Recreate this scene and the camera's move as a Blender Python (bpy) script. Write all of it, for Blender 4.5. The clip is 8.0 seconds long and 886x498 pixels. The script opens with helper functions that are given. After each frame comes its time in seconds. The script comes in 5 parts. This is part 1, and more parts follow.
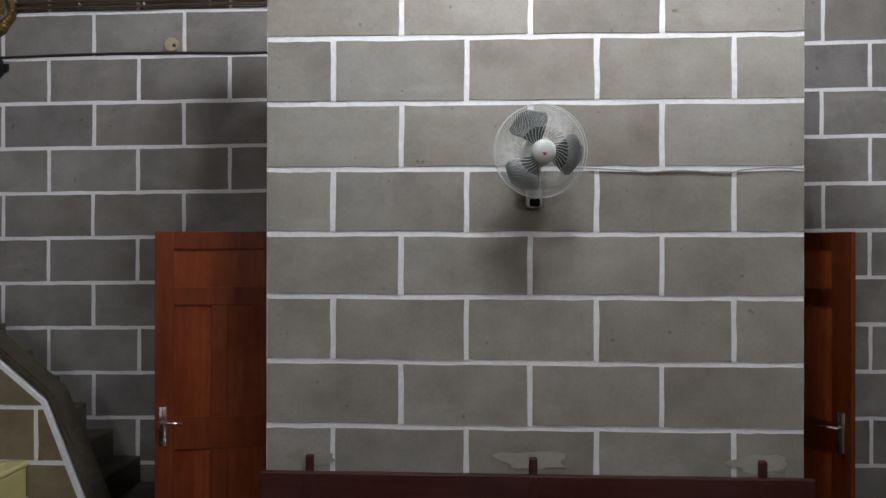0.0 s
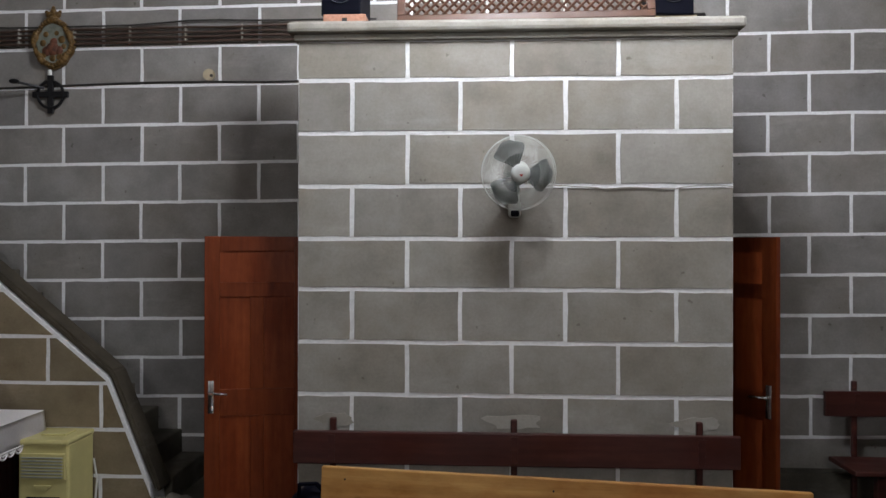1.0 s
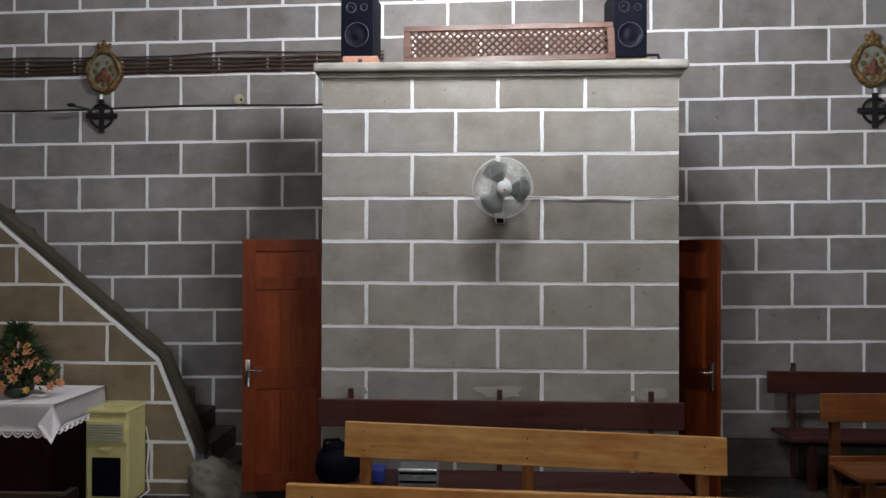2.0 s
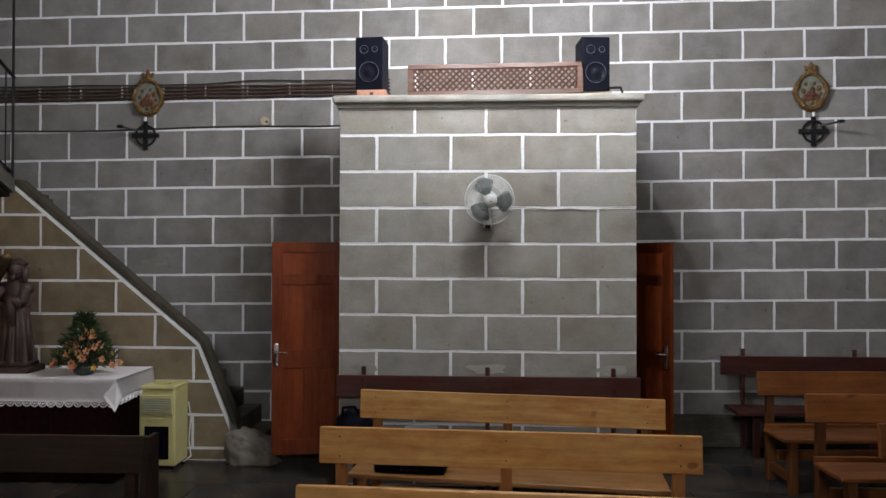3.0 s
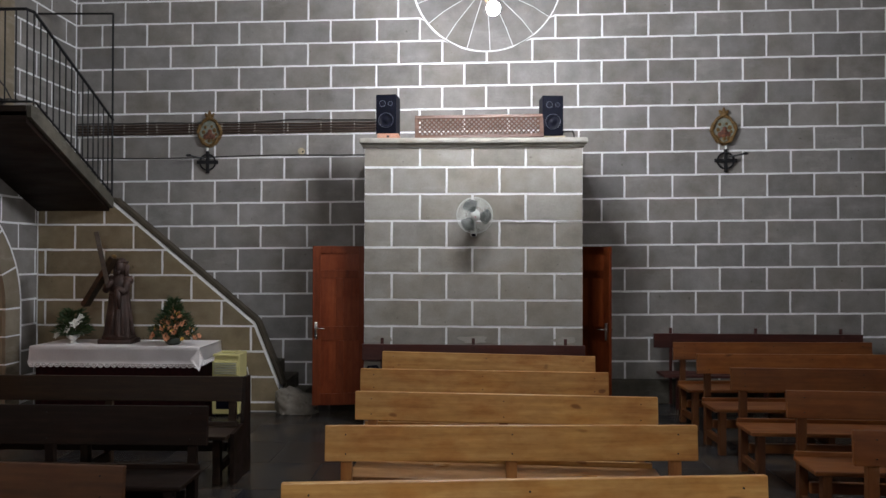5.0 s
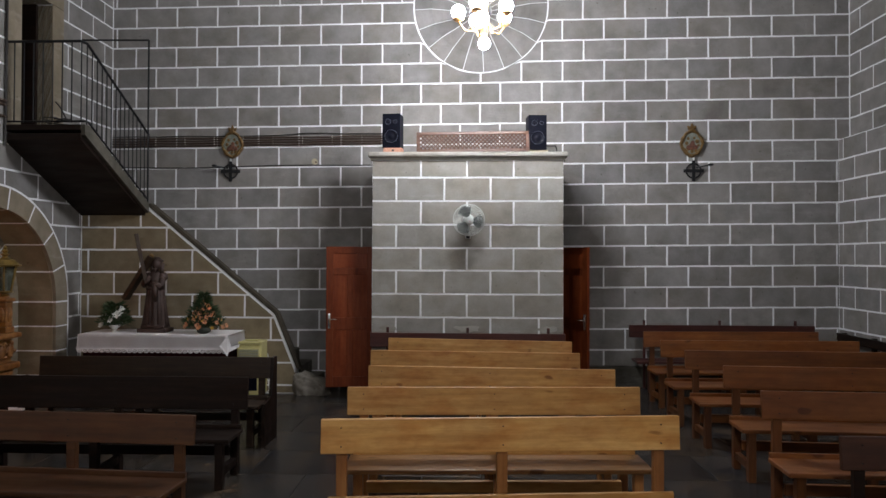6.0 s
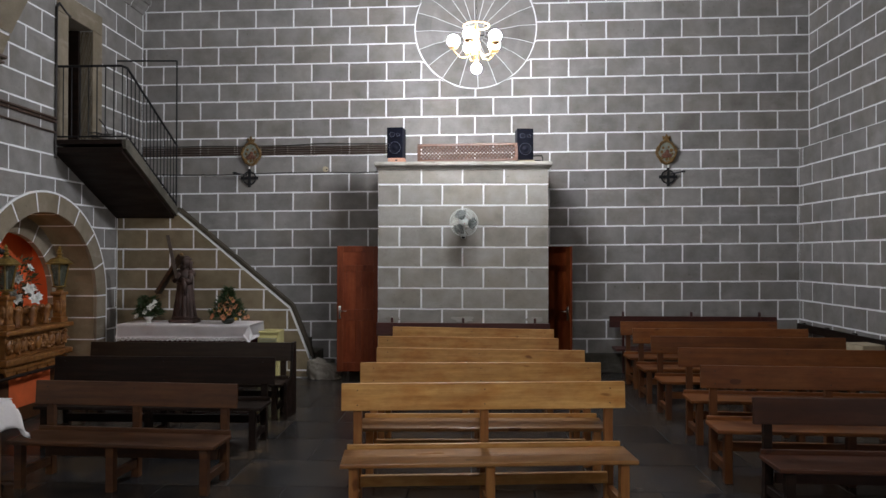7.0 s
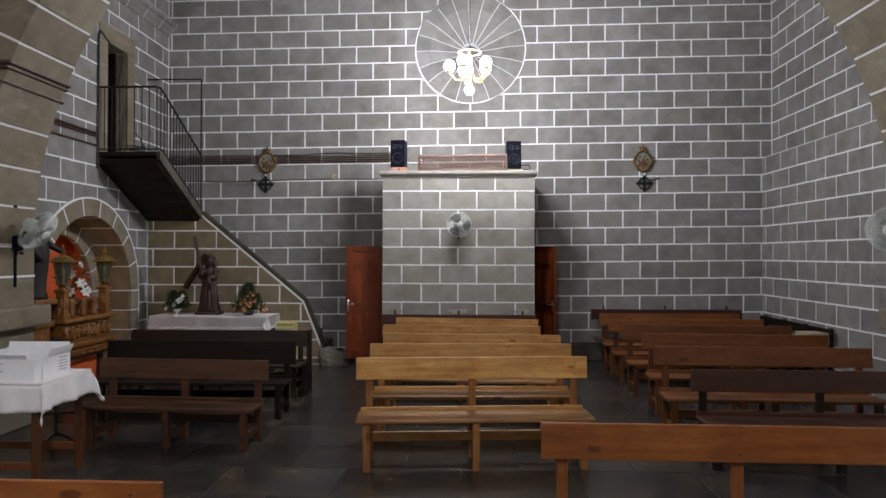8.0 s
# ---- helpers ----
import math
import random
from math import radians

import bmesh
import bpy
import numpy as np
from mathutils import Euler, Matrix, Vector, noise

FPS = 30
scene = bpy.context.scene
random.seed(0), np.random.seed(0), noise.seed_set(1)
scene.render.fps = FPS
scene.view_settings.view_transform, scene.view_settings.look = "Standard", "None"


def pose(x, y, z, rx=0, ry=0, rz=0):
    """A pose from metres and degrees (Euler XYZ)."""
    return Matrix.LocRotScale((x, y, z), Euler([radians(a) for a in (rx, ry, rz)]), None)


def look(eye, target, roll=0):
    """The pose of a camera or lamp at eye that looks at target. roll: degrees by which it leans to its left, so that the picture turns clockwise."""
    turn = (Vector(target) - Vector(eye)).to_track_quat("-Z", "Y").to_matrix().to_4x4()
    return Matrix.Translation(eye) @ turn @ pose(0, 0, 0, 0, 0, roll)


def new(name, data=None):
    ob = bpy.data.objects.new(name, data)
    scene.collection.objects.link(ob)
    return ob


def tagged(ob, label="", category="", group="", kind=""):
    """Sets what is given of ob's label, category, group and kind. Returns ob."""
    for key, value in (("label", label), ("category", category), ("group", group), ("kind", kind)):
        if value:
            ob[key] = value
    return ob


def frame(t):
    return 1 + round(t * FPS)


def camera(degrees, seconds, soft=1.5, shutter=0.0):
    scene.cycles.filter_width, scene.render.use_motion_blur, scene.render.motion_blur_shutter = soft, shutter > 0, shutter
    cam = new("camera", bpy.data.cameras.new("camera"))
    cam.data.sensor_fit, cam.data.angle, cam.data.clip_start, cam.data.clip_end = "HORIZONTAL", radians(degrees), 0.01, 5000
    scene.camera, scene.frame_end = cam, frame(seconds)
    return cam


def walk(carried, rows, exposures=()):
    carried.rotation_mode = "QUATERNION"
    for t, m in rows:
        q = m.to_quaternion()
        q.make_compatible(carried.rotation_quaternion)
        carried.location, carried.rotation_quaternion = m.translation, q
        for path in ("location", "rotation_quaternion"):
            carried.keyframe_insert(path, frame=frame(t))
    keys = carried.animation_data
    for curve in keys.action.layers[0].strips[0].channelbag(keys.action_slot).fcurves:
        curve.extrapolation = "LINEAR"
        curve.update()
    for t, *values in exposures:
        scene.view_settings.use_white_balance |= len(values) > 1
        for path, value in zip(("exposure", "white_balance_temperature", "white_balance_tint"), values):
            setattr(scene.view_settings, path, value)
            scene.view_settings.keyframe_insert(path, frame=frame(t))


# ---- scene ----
cam = camera(66.0, 8.0)
PATH = [
    (0, (0.151, 0.065, 1.953), (0.068, 2.063, 1.954), 0.1),
    (0.5, (0.157, -0.296, 1.955), (0.077, 1.703, 1.957), 0.1),
    (1, (0.215, -0.737, 1.958), (0.123, 1.261, 1.962), 0.1),
    (1.5, (0.231, -1.175, 1.963), (0.143, 0.823, 1.966), 0.1),
    (3, (0.344, -2.686, 1.924), (0.251, -0.689, 1.943), 0.1),
    (3.5, (0.354, -3.214, 1.941), (0.266, -1.216, 1.956), 0.2),
    (4, (0.414, -3.772, 1.924), (0.32, -1.774, 1.946), 0.2),
    (4.5, (0.409, -4.309, 1.943), (0.324, -2.311, 1.961), 0.1),
    (5.8, (0.459, -5.852, 1.879), (0.384, -3.853, 1.907), 0.2),
    (6, (0.479, -6.069, 1.896), (0.402, -4.071, 1.921), 0.2),
    (6.5, (0.532, -6.619, 1.918), (0.452, -4.621, 1.937), 0.1),
    (7, (0.591, -7.242, 1.905), (0.507, -5.244, 1.923), 0.1),
    (7.5, (0.653, -7.851, 1.925), (0.567, -5.853, 1.938), 0.1),
    (8, (0.693, -8.529, 1.893), (0.608, -6.531, 1.91), 0.1),
]
EXPOSE = [(0.0, -0.53), (1.5, -0.40), (3.5, -0.28), (6.5, -0.33), (8.0, -0.20)]
walk(cam, [(t, look(eye, target, roll)) for t, eye, target, roll in PATH], EXPOSE)

# ---- light and world ----
world = bpy.data.worlds.new("world")
world.use_nodes = True
world.node_tree.nodes["Background"].inputs[0].default_value = (0.5, 0.55, 0.65, 1)
world.node_tree.nodes["Background"].inputs[1].default_value = 0.008
scene.world = world
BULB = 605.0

FLOOR = -0.16
XL, XR, YB, YN, ZC = -5.46, 6.54, 5.03, -12.0, 8.2
XRL, ZSTEP = 6.36, 3.80                            # thicker foot of the right wall
PX0, PX1, PY, PTOP = -0.89, 1.79, 3.50, 3.27      # entrance porch
SY = 4.14                                          # face of the stair wall


# ---- materials ----
def material(name):
    m = bpy.data.materials.new(name)
    m.use_nodes = True
    t = m.node_tree
    return m, t, t.nodes["Principled BSDF"]


def link(t, a, b):
    t.links.new(a, b)


def noise_tex(t, scale, detail=6.0, rough=0.55, stretch=None):
    co = t.nodes.new("ShaderNodeTexCoord")
    mp = t.nodes.new("ShaderNodeMapping")
    if stretch:
        mp.inputs["Scale"].default_value = stretch
    info = t.nodes.new("ShaderNodeObjectInfo")
    shift = t.nodes.new("ShaderNodeVectorMath")
    shift.operation = "ADD"
    mul = t.nodes.new("ShaderNodeMath")
    mul.operation = "MULTIPLY"
    mul.inputs[1].default_value = 37.0
    link(t, info.outputs["Random"], mul.inputs[0])
    link(t, co.outputs["Object"], shift.inputs[0])
    link(t, mul.outputs[0], shift.inputs[1])
    link(t, shift.outputs[0], mp.inputs["Vector"])
    n = t.nodes.new("ShaderNodeTexNoise")
    n.inputs["Scale"].default_value = scale
    n.inputs["Detail"].default_value = detail
    n.inputs["Roughness"].default_value = rough
    link(t, mp.outputs[0], n.inputs["Vector"])
    return n


def ramp(t, src, stops):
    r = t.nodes.new("ShaderNodeValToRGB")
    e = r.color_ramp.elements
    while len(e) < len(stops):
        e.new(0.5)
    for el, (p, c) in zip(e, stops):
        el.position, el.color = p, (*c, 1)
    link(t, src, r.inputs[0])
    return r


def mix(t, fac, a, b, mode="MIX"):
    m = t.nodes.new("ShaderNodeMix")
    m.data_type, m.blend_type = "RGBA", mode
    for sock, v in ((m.inputs[0], fac), (m.inputs[6], a), (m.inputs[7], b)):
        if isinstance(v, (int, float)):
            sock.default_value = v
        elif isinstance(v, tuple):
            sock.default_value = (*v, 1)
        else:
            link(t, v, sock)
    return m.outputs[2]


def bump(t, p, src, strength, dist=0.01):
    b = t.nodes.new("ShaderNodeBump")
    b.inputs["Strength"].default_value, b.inputs["Distance"].default_value = strength, dist
    link(t, src, b.inputs["Height"])
    link(t, b.outputs[0], p.inputs["Normal"])


def stone(name, dark, mid, light, island=False, var=0.15, rough=0.9, grain=55.0, pale=0.055):
    m, t, p = material(name)
    big = noise_tex(t, 3.2, 5.0, 0.6)
    fine = noise_tex(t, grain, 4.0, 0.7)
    c1 = ramp(t, big.outputs["Fac"], [(0.25, dark), (0.5, mid), (0.78, light)]).outputs[0]
    c2 = ramp(t, fine.outputs["Fac"], [(0.3, (0.88, 0.875, 0.865)), (0.62, (1.04, 1.04, 1.04))]).outputs[0]
    c = mix(t, 0.75, c1, c2, "MULTIPLY")
    stain = noise_tex(t, 1.1, 4.0, 0.55)
    st = ramp(t, stain.outputs["Fac"], [(0.47, (1, 1, 1)), (0.60, (0.86, 0.83, 0.78)), (0.75, (0.70, 0.65, 0.58))]).outputs[0]
    c = mix(t, 0.7, c, st, "MULTIPLY")
    smear = noise_tex(t, 2.1, 6.0, 0.7, (0.6, 0.6, 2.2))
    pl = ramp(t, smear.outputs["Fac"], [(0.56, (0, 0, 0)), (0.72, (pale, pale, pale))]).outputs[0]
    c = mix(t, 0.8, c, pl, "ADD")
    pit = noise_tex(t, 19.0, 2.0, 0.4)
    pt = ramp(t, pit.outputs["Fac"], [(0.225, (0.4, 0.37, 0.33)), (0.262, (1, 1, 1))]).outputs[0]
    c = mix(t, 0.55, c, pt, "MULTIPLY")
    if island:
        r = t.nodes.new("ShaderNodeNewGeometry").outputs["Random Per Island"]
    else:
        r = t.nodes.new("ShaderNodeObjectInfo").outputs["Random"]
    v = ramp(t, r, [(0.0, (1 - var, 1 - var, 1 - var * 0.96)), (0.5, (1, 0.985, 0.96)), (1.0, (1 + var * 0.5, 1 + var * 0.5, 1 + var * 0.5))]).outputs[0]
    c = mix(t, 1.0, c, v, "MULTIPLY")
    link(t, c, p.inputs["Base Color"])
    p.inputs["Roughness"].default_value = rough
    p.inputs["Specular IOR Level"].default_value = 0.3
    bump(t, p, fine.outputs["Fac"], 0.16, 0.005)
    return m


def wood(name, dark, mid, light, rough=0.4, axis=0, scale=1.0, knots=True):
    m, t, p = material(name)
    st = [9.0, 9.0, 9.0]
    st[axis] = 0.55
    g = noise_tex(t, 2.6 * scale, 7.0, 0.62, tuple(st))
    st2 = [2.2, 2.2, 2.2]
    st2[axis] = 0.8
    b = noise_tex(t, 2.0, 3.0, 0.5, tuple(st2))
    c = ramp(t, g.outputs["Fac"], [(0.25, dark), (0.5, mid), (0.72, light)]).outputs[0]
    blot = ramp(t, b.outputs["Fac"], [(0.3, (0.80, 0.75, 0.68)), (0.6, (1.06, 1.05, 1.02))]).outputs[0]
    c = mix(t, 0.8, c, blot, "MULTIPLY")
    red = noise_tex(t, 4.2, 4.0, 0.6, (0.7, 1.6, 1.6) if axis == 0 else (1.6, 1.6, 0.7))
    rd = ramp(t, red.outputs["Fac"], [(0.46, (1, 1, 1)), (0.62, (0.86, 0.70, 0.52)), (0.72, (0.72, 0.52, 0.36))]).outputs[0]
    c = mix(t, 0.75, c, rd, "MULTIPLY")
    if knots:
        k = noise_tex(t, 3.1, 1.0, 0.3, (1.4, 3.0, 3.0) if axis == 0 else (3.0, 3.0, 1.4))
        kr = ramp(t, k.outputs["Fac"], [(0.225, (0.36, 0.24, 0.15)), (0.265, (1, 1, 1))]).outputs[0]
        c = mix(t, 0.8, c, kr, "MULTIPLY")
    fleck = noise_tex(t, 9.0, 5.0, 0.65, (1.0, 2.2, 2.2) if axis == 0 else (2.2, 2.2, 1.0))
    fl = ramp(t, fleck.outputs["Fac"], [(0.36, (0.86, 0.80, 0.72)), (0.52, (1, 1, 1)), (0.70, (1.07, 1.06, 1.03))]).outputs[0]
    c = mix(t, 0.8, c, fl, "MULTIPLY")
    r = t.nodes.new("ShaderNodeObjectInfo").outputs["Random"]
    v = ramp(t, r, [(0.0, (0.82, 0.8, 0.78)), (1.0, (1.12, 1.1, 1.08))]).outputs[0]
    c = mix(t, 1.0, c, v, "MULTIPLY")
    link(t, c, p.inputs["Base Color"])
    rr = ramp(t, b.outputs["Fac"], [(0.3, (rough + 0.15,) * 3), (0.7, (rough - 0.08,) * 3)]).outputs[0]
    link(t, rr, p.inputs["Roughness"])
    bump(t, p, g.outputs["Fac"], 0.18, 0.003)
    return m


def plain(name, col, rough=0.6, metal=0.0, var=0.2, scale=12.0, bumpy=0.12, spec=0.5):
    m, t, p = material(name)
    n = noise_tex(t, scale, 5.0, 0.6)
    lo = tuple(max(0.0, c * (1 - var)) for c in col)
    hi = tuple(min(1.0, c * (1 + var * 0.6)) for c in col)
    link(t, ramp(t, n.outputs["Fac"], [(0.3, lo), (0.7, hi)]).outputs[0], p.inputs["Base Color"])
    p.inputs["Roughness"].default_value, p.inputs["Metallic"].default_value = rough, metal
    p.inputs["Specular IOR Level"].default_value = spec
    bump(t, p, n.outputs["Fac"], bumpy, 0.004)
    return m


def glow(name, col, strength):
    m, t, p = material(name)
    p.inputs["Base Color"].default_value = (*col, 1)
    p.inputs["Emission Color"].default_value = (*col, 1)
    p.inputs["Emission Strength"].default_value = strength
    return m


def glassy(name, col=(0.9, 0.95, 0.92), rough=0.05, alpha=0.35):
    m, t, p = material(name)
    p.inputs["Base Color"].default_value = (*col, 1)
    p.inputs["Roughness"].default_value = rough
    p.inputs["Alpha"].default_value = alpha
    return m


GRANITE = stone("granite_block", (0.168, 0.160, 0.152), (0.224, 0.214, 0.205), (0.278, 0.268, 0.26))
GRANITE_ALL = stone("granite_far_blocks", (0.168, 0.160, 0.152), (0.224, 0.214, 0.205), (0.278, 0.268, 0.26), island=True)
PORCH = stone("porch_block", (0.22, 0.208, 0.187), (0.29, 0.275, 0.25), (0.35, 0.335, 0.31), var=0.13)
OCHRE = stone("ochre_block", (0.16, 0.125, 0.08), (0.21, 0.17, 0.11), (0.27, 0.22, 0.15), var=0.15)
SAND = stone("sandstone_arch", (0.165, 0.14, 0.10), (0.225, 0.19, 0.14), (0.285, 0.245, 0.19), var=0.15, pale=0.12)
MORTAR = stone("rough_mortar", (0.10, 0.09, 0.074), (0.19, 0.172, 0.145), (0.31, 0.285, 0.245), var=0.1, grain=26.0, pale=0.1)
FILLING = stone("filling_plaster", (0.27, 0.255, 0.228), (0.335, 0.318, 0.288), (0.40, 0.38, 0.35), var=0.06)
TRIMSTONE = stone("trim_stone", (0.22, 0.21, 0.185), (0.33, 0.32, 0.29), (0.44, 0.43, 0.40), var=0.08)
DARKSTONE = stone("dark_stone", (0.05, 0.046, 0.037), (0.085, 0.078, 0.063), (0.13, 0.116, 0.092), var=0.1)
COPE = stone("coping_stone", (0.035, 0.03, 0.022), (0.06, 0.05, 0.036), (0.09, 0.075, 0.055), var=0.1)
JOINT = plain("white_joint_paint", (0.77, 0.77, 0.78), 0.85, var=0.12, scale=30.0)
FLOORSTONE = stone("floor_slab", (0.012, 0.017, 0.027), (0.040, 0.036, 0.033), (0.11, 0.074, 0.044), var=0.34, rough=0.27, grain=14.0, pale=0.03)
# Near-black base puts the shade of the unlit passage into the stone
PITCH = plain("passage_shade_stone", (0.025, 0.022, 0.018), 0.9)
GROUT = plain("floor_joint", (0.028, 0.026, 0.024), 0.7)
# Ceiling is unseen; darkened to cut the light it bounces into the nave
PLASTER = plain("dark_ceiling_plaster", (0.13, 0.12, 0.11), 0.9, scale=3.0)
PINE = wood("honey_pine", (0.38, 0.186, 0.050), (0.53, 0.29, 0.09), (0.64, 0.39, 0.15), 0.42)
# Honey seats and all pine uprights use darker mixes than the backrests
PINE_SEAT = wood("darker_pine_seat", (0.24, 0.115, 0.038), (0.34, 0.175, 0.062), (0.43, 0.24, 0.10), 0.34)
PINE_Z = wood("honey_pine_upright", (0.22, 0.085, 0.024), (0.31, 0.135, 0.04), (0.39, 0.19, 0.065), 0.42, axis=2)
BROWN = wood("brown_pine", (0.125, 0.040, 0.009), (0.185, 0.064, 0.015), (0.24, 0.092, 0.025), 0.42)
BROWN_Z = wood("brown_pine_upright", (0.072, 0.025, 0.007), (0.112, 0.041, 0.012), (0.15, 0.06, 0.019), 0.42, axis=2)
DARKWOOD = wood("dark_stained_wood", (0.007, 0.004, 0.003), (0.013, 0.007, 0.005), (0.024, 0.013, 0.008), 0.5, knots=False)
DARKWOOD.node_tree.nodes["Principled BSDF"].inputs["Specular IOR Level"].default_value = 0.22
CROSSWOOD = wood("cross_wood", (0.018, 0.010, 0.005), (0.036, 0.021, 0.011), (0.06, 0.036, 0.02), 0.5, knots=False)
DARKBROWN = wood("dark_brown_pew_wood", (0.016, 0.008, 0.0045), (0.030, 0.016, 0.008), (0.05, 0.028, 0.014), 0.45, knots=False)
UMBER = wood("umber_wood", (0.042, 0.016, 0.006), (0.075, 0.030, 0.010), (0.108, 0.045, 0.016), 0.42, knots=False)
# Brown pine brightened: stronger light on the two nearer pews is in the colour
BRIGHTPINE = wood("brightened_brown_pine", (0.185, 0.058, 0.013), (0.27, 0.092, 0.021), (0.35, 0.135, 0.036), 0.4)
BRIGHTPINE_Z = wood("brightened_brown_upright", (0.14, 0.05, 0.014), (0.2, 0.075, 0.022), (0.26, 0.105, 0.033), 0.42, axis=2)
REDBROWN = wood("red_brown_stain", (0.036, 0.011, 0.005), (0.056, 0.018, 0.007), (0.082, 0.028, 0.012), 0.38)
MAROON = wood("maroon_wood", (0.035, 0.010, 0.009), (0.055, 0.016, 0.014), (0.08, 0.026, 0.02), 0.38, knots=False)
DOORWOOD = wood("red_door_wood", (0.125, 0.025, 0.007), (0.165, 0.035, 0.0095), (0.20, 0.047, 0.013), 0.46, axis=2, knots=False)
DOORWOOD.node_tree.nodes["Principled BSDF"].inputs["Specular IOR Level"].default_value = 0.22
LATTICE = wood("lattice_wood", (0.075, 0.034, 0.022), (0.105, 0.05, 0.033), (0.14, 0.07, 0.046), 0.45, knots=False)
GOLDWOOD = wood("carved_gilt_wood", (0.13, 0.052, 0.014), (0.23, 0.10, 0.028), (0.34, 0.17, 0.055), 0.4, knots=False)
IRON = plain("black_iron", (0.018, 0.018, 0.02), 0.5, 0.6)
BLACK = plain("black_plastic", (0.0035, 0.004, 0.009), 0.55, bumpy=0.03, spec=0.08)
CONE = plain("speaker_cone", (0.004, 0.0045, 0.01), 0.5, bumpy=0.02, spec=0.12)
RINGM = plain("speaker_trim", (0.11, 0.12, 0.14), 0.35)
CHROME = plain("chrome", (0.75, 0.75, 0.74), 0.15, 1.0, var=0.05)
BRASS = plain("brass", (0.42, 0.23, 0.09), 0.35, 0.45)
OLDBRASS = plain("tarnished_brass", (0.32, 0.21, 0.06), 0.3, 0.6, var=0.4, scale=20.0)
COPPER = plain("copper_pipe", (0.075, 0.046, 0.033), 0.5, 0.3)
CABLE = plain("dark_cable", (0.03, 0.026, 0.024), 0.6)
FANWHITE = plain("fan_white", (0.62, 0.65, 0.62), 0.35, var=0.05)
FANBLADE = plain("fan_blade", (0.075, 0.084, 0.078), 0.9, var=0.05, spec=0.1)
FANGREY = plain("pale_grey_plastic", (0.32, 0.34, 0.34), 0.4, var=0.05)
REDMARK = plain("red_mark", (0.4, 0.03, 0.02), 0.5)
CLOTH = plain("white_cloth", (0.84, 0.80, 0.80), 0.9, var=0.06, scale=60.0)
REDCLOTH = plain("dark_red_cloth", (0.075, 0.008, 0.014), 0.9, var=0.3, scale=20.0)
CREAM = plain("cream_enamel", (0.60, 0.54, 0.24), 0.38, var=0.08, scale=8.0, bumpy=0.03)
GRILLE = plain("heater_grille", (0.40, 0.42, 0.38), 0.35, 0.3)
BRICK = plain("orange_brick", (0.46, 0.235, 0.16), 0.85, scale=40.0)
BUFF = plain("buff_wood", (0.42, 0.35, 0.24), 0.7)
ROBE = plain("dark_brown_robe", (0.050, 0.027, 0.021), 0.6, var=0.5, scale=9.0)
FIGURE = plain("carved_figure", (0.012, 0.007, 0.006), 0.65, var=0.4, scale=14.0)
GILT = plain("worn_gilt", (0.15, 0.085, 0.025), 0.45, 0.35, var=0.5, scale=26.0, bumpy=0.5)
ENAMEL = plain("pale_picture_field", (0.17, 0.18, 0.145), 0.6, var=0.35, scale=20.0)
ENAMELRED = plain("red_picture_field", (0.12, 0.042, 0.022), 0.6, var=0.7, scale=34.0)
PETALORANGE = plain("orange_petal", (0.66, 0.31, 0.165), 0.7, var=0.3, scale=40.0)
PETALYELLOW = plain("yellow_petal", (0.66, 0.42, 0.08), 0.7, var=0.3, scale=40.0)
PETALWHITE = plain("white_petal", (0.74, 0.74, 0.70), 0.7, var=0.1)
LEAF = plain("green_leaf", (0.03, 0.06, 0.018), 0.6, var=0.4, scale=30.0)
ORANGE = plain("orange_backdrop", (0.62, 0.11, 0.025), 0.8, var=0.2, scale=4.0)
VASE = plain("white_vase", (0.7, 0.7, 0.68), 0.3)
DARKPOT = plain("dark_pot", (0.03, 0.04, 0.03), 0.4)
BULBFAR = glow("unseen_lit_bulb", (0.98, 0.98, 1.0), BULB * 1.0)
BULBM = glow("lit_bulb", (0.95, 0.98, 1.05), BULB)
LAMPGLASS = glassy("lantern_glass", (0.07, 0.08, 0.06), 0.08, 0.66)
OPAL = plain("opal_candle", (0.7, 0.68, 0.6), 0.4)
DARKGLASS = plain("night_window_glass", (0.20, 0.20, 0.21), 0.25)
PAPER = plain("white_paper", (0.8, 0.8, 0.82), 0.8, var=0.05)
INK = plain("grey_print", (0.35, 0.35, 0.37), 0.8, var=0.1)
BLUE = plain("blue_fabric", (0.02, 0.035, 0.22), 0.8)
SILVER = plain("silver_case", (0.45, 0.47, 0.48), 0.3, 0.7)
STEEL = plain("white_paint_metal", (0.7, 0.7, 0.68), 0.4)


# ---- mesh helpers ----
def box(bm, x0, y0, z0, x1, y1, z1, bev=0.0, m=None):
    r = bmesh.ops.create_cube(bm, size=1.0)
    vs = r["verts"]
    bmesh.ops.scale(bm, vec=(x1 - x0, y1 - y0, z1 - z0), verts=vs)
    bmesh.ops.translate(bm, vec=((x0 + x1) / 2, (y0 + y1) / 2, (z0 + z1) / 2), verts=vs)
    if bev > 0:
        es = list({e for v in vs for e in v.link_edges})
        g = bmesh.ops.bevel(bm, geom=es, offset=bev, segments=2, affect="EDGES", profile=0.5)
        vs = list({v for f in g["faces"] for v in f.verts} | {v for v in vs if v.is_valid})
    if m is not None:
        bmesh.ops.transform(bm, matrix=m, verts=vs)
    return vs


def rod(bm, a, b, r, seg=8, r2=None):
    a, b = Vector(a), Vector(b)
    d = b - a
    q = d.to_track_quat("Z", "Y").to_matrix().to_4x4()
    res = bmesh.ops.create_cone(bm, cap_ends=True, segments=seg, radius1=r, radius2=r if r2 is None else r2, depth=d.length)
    bmesh.ops.transform(bm, matrix=Matrix.Translation((a + b) / 2) @ q, verts=res["verts"])
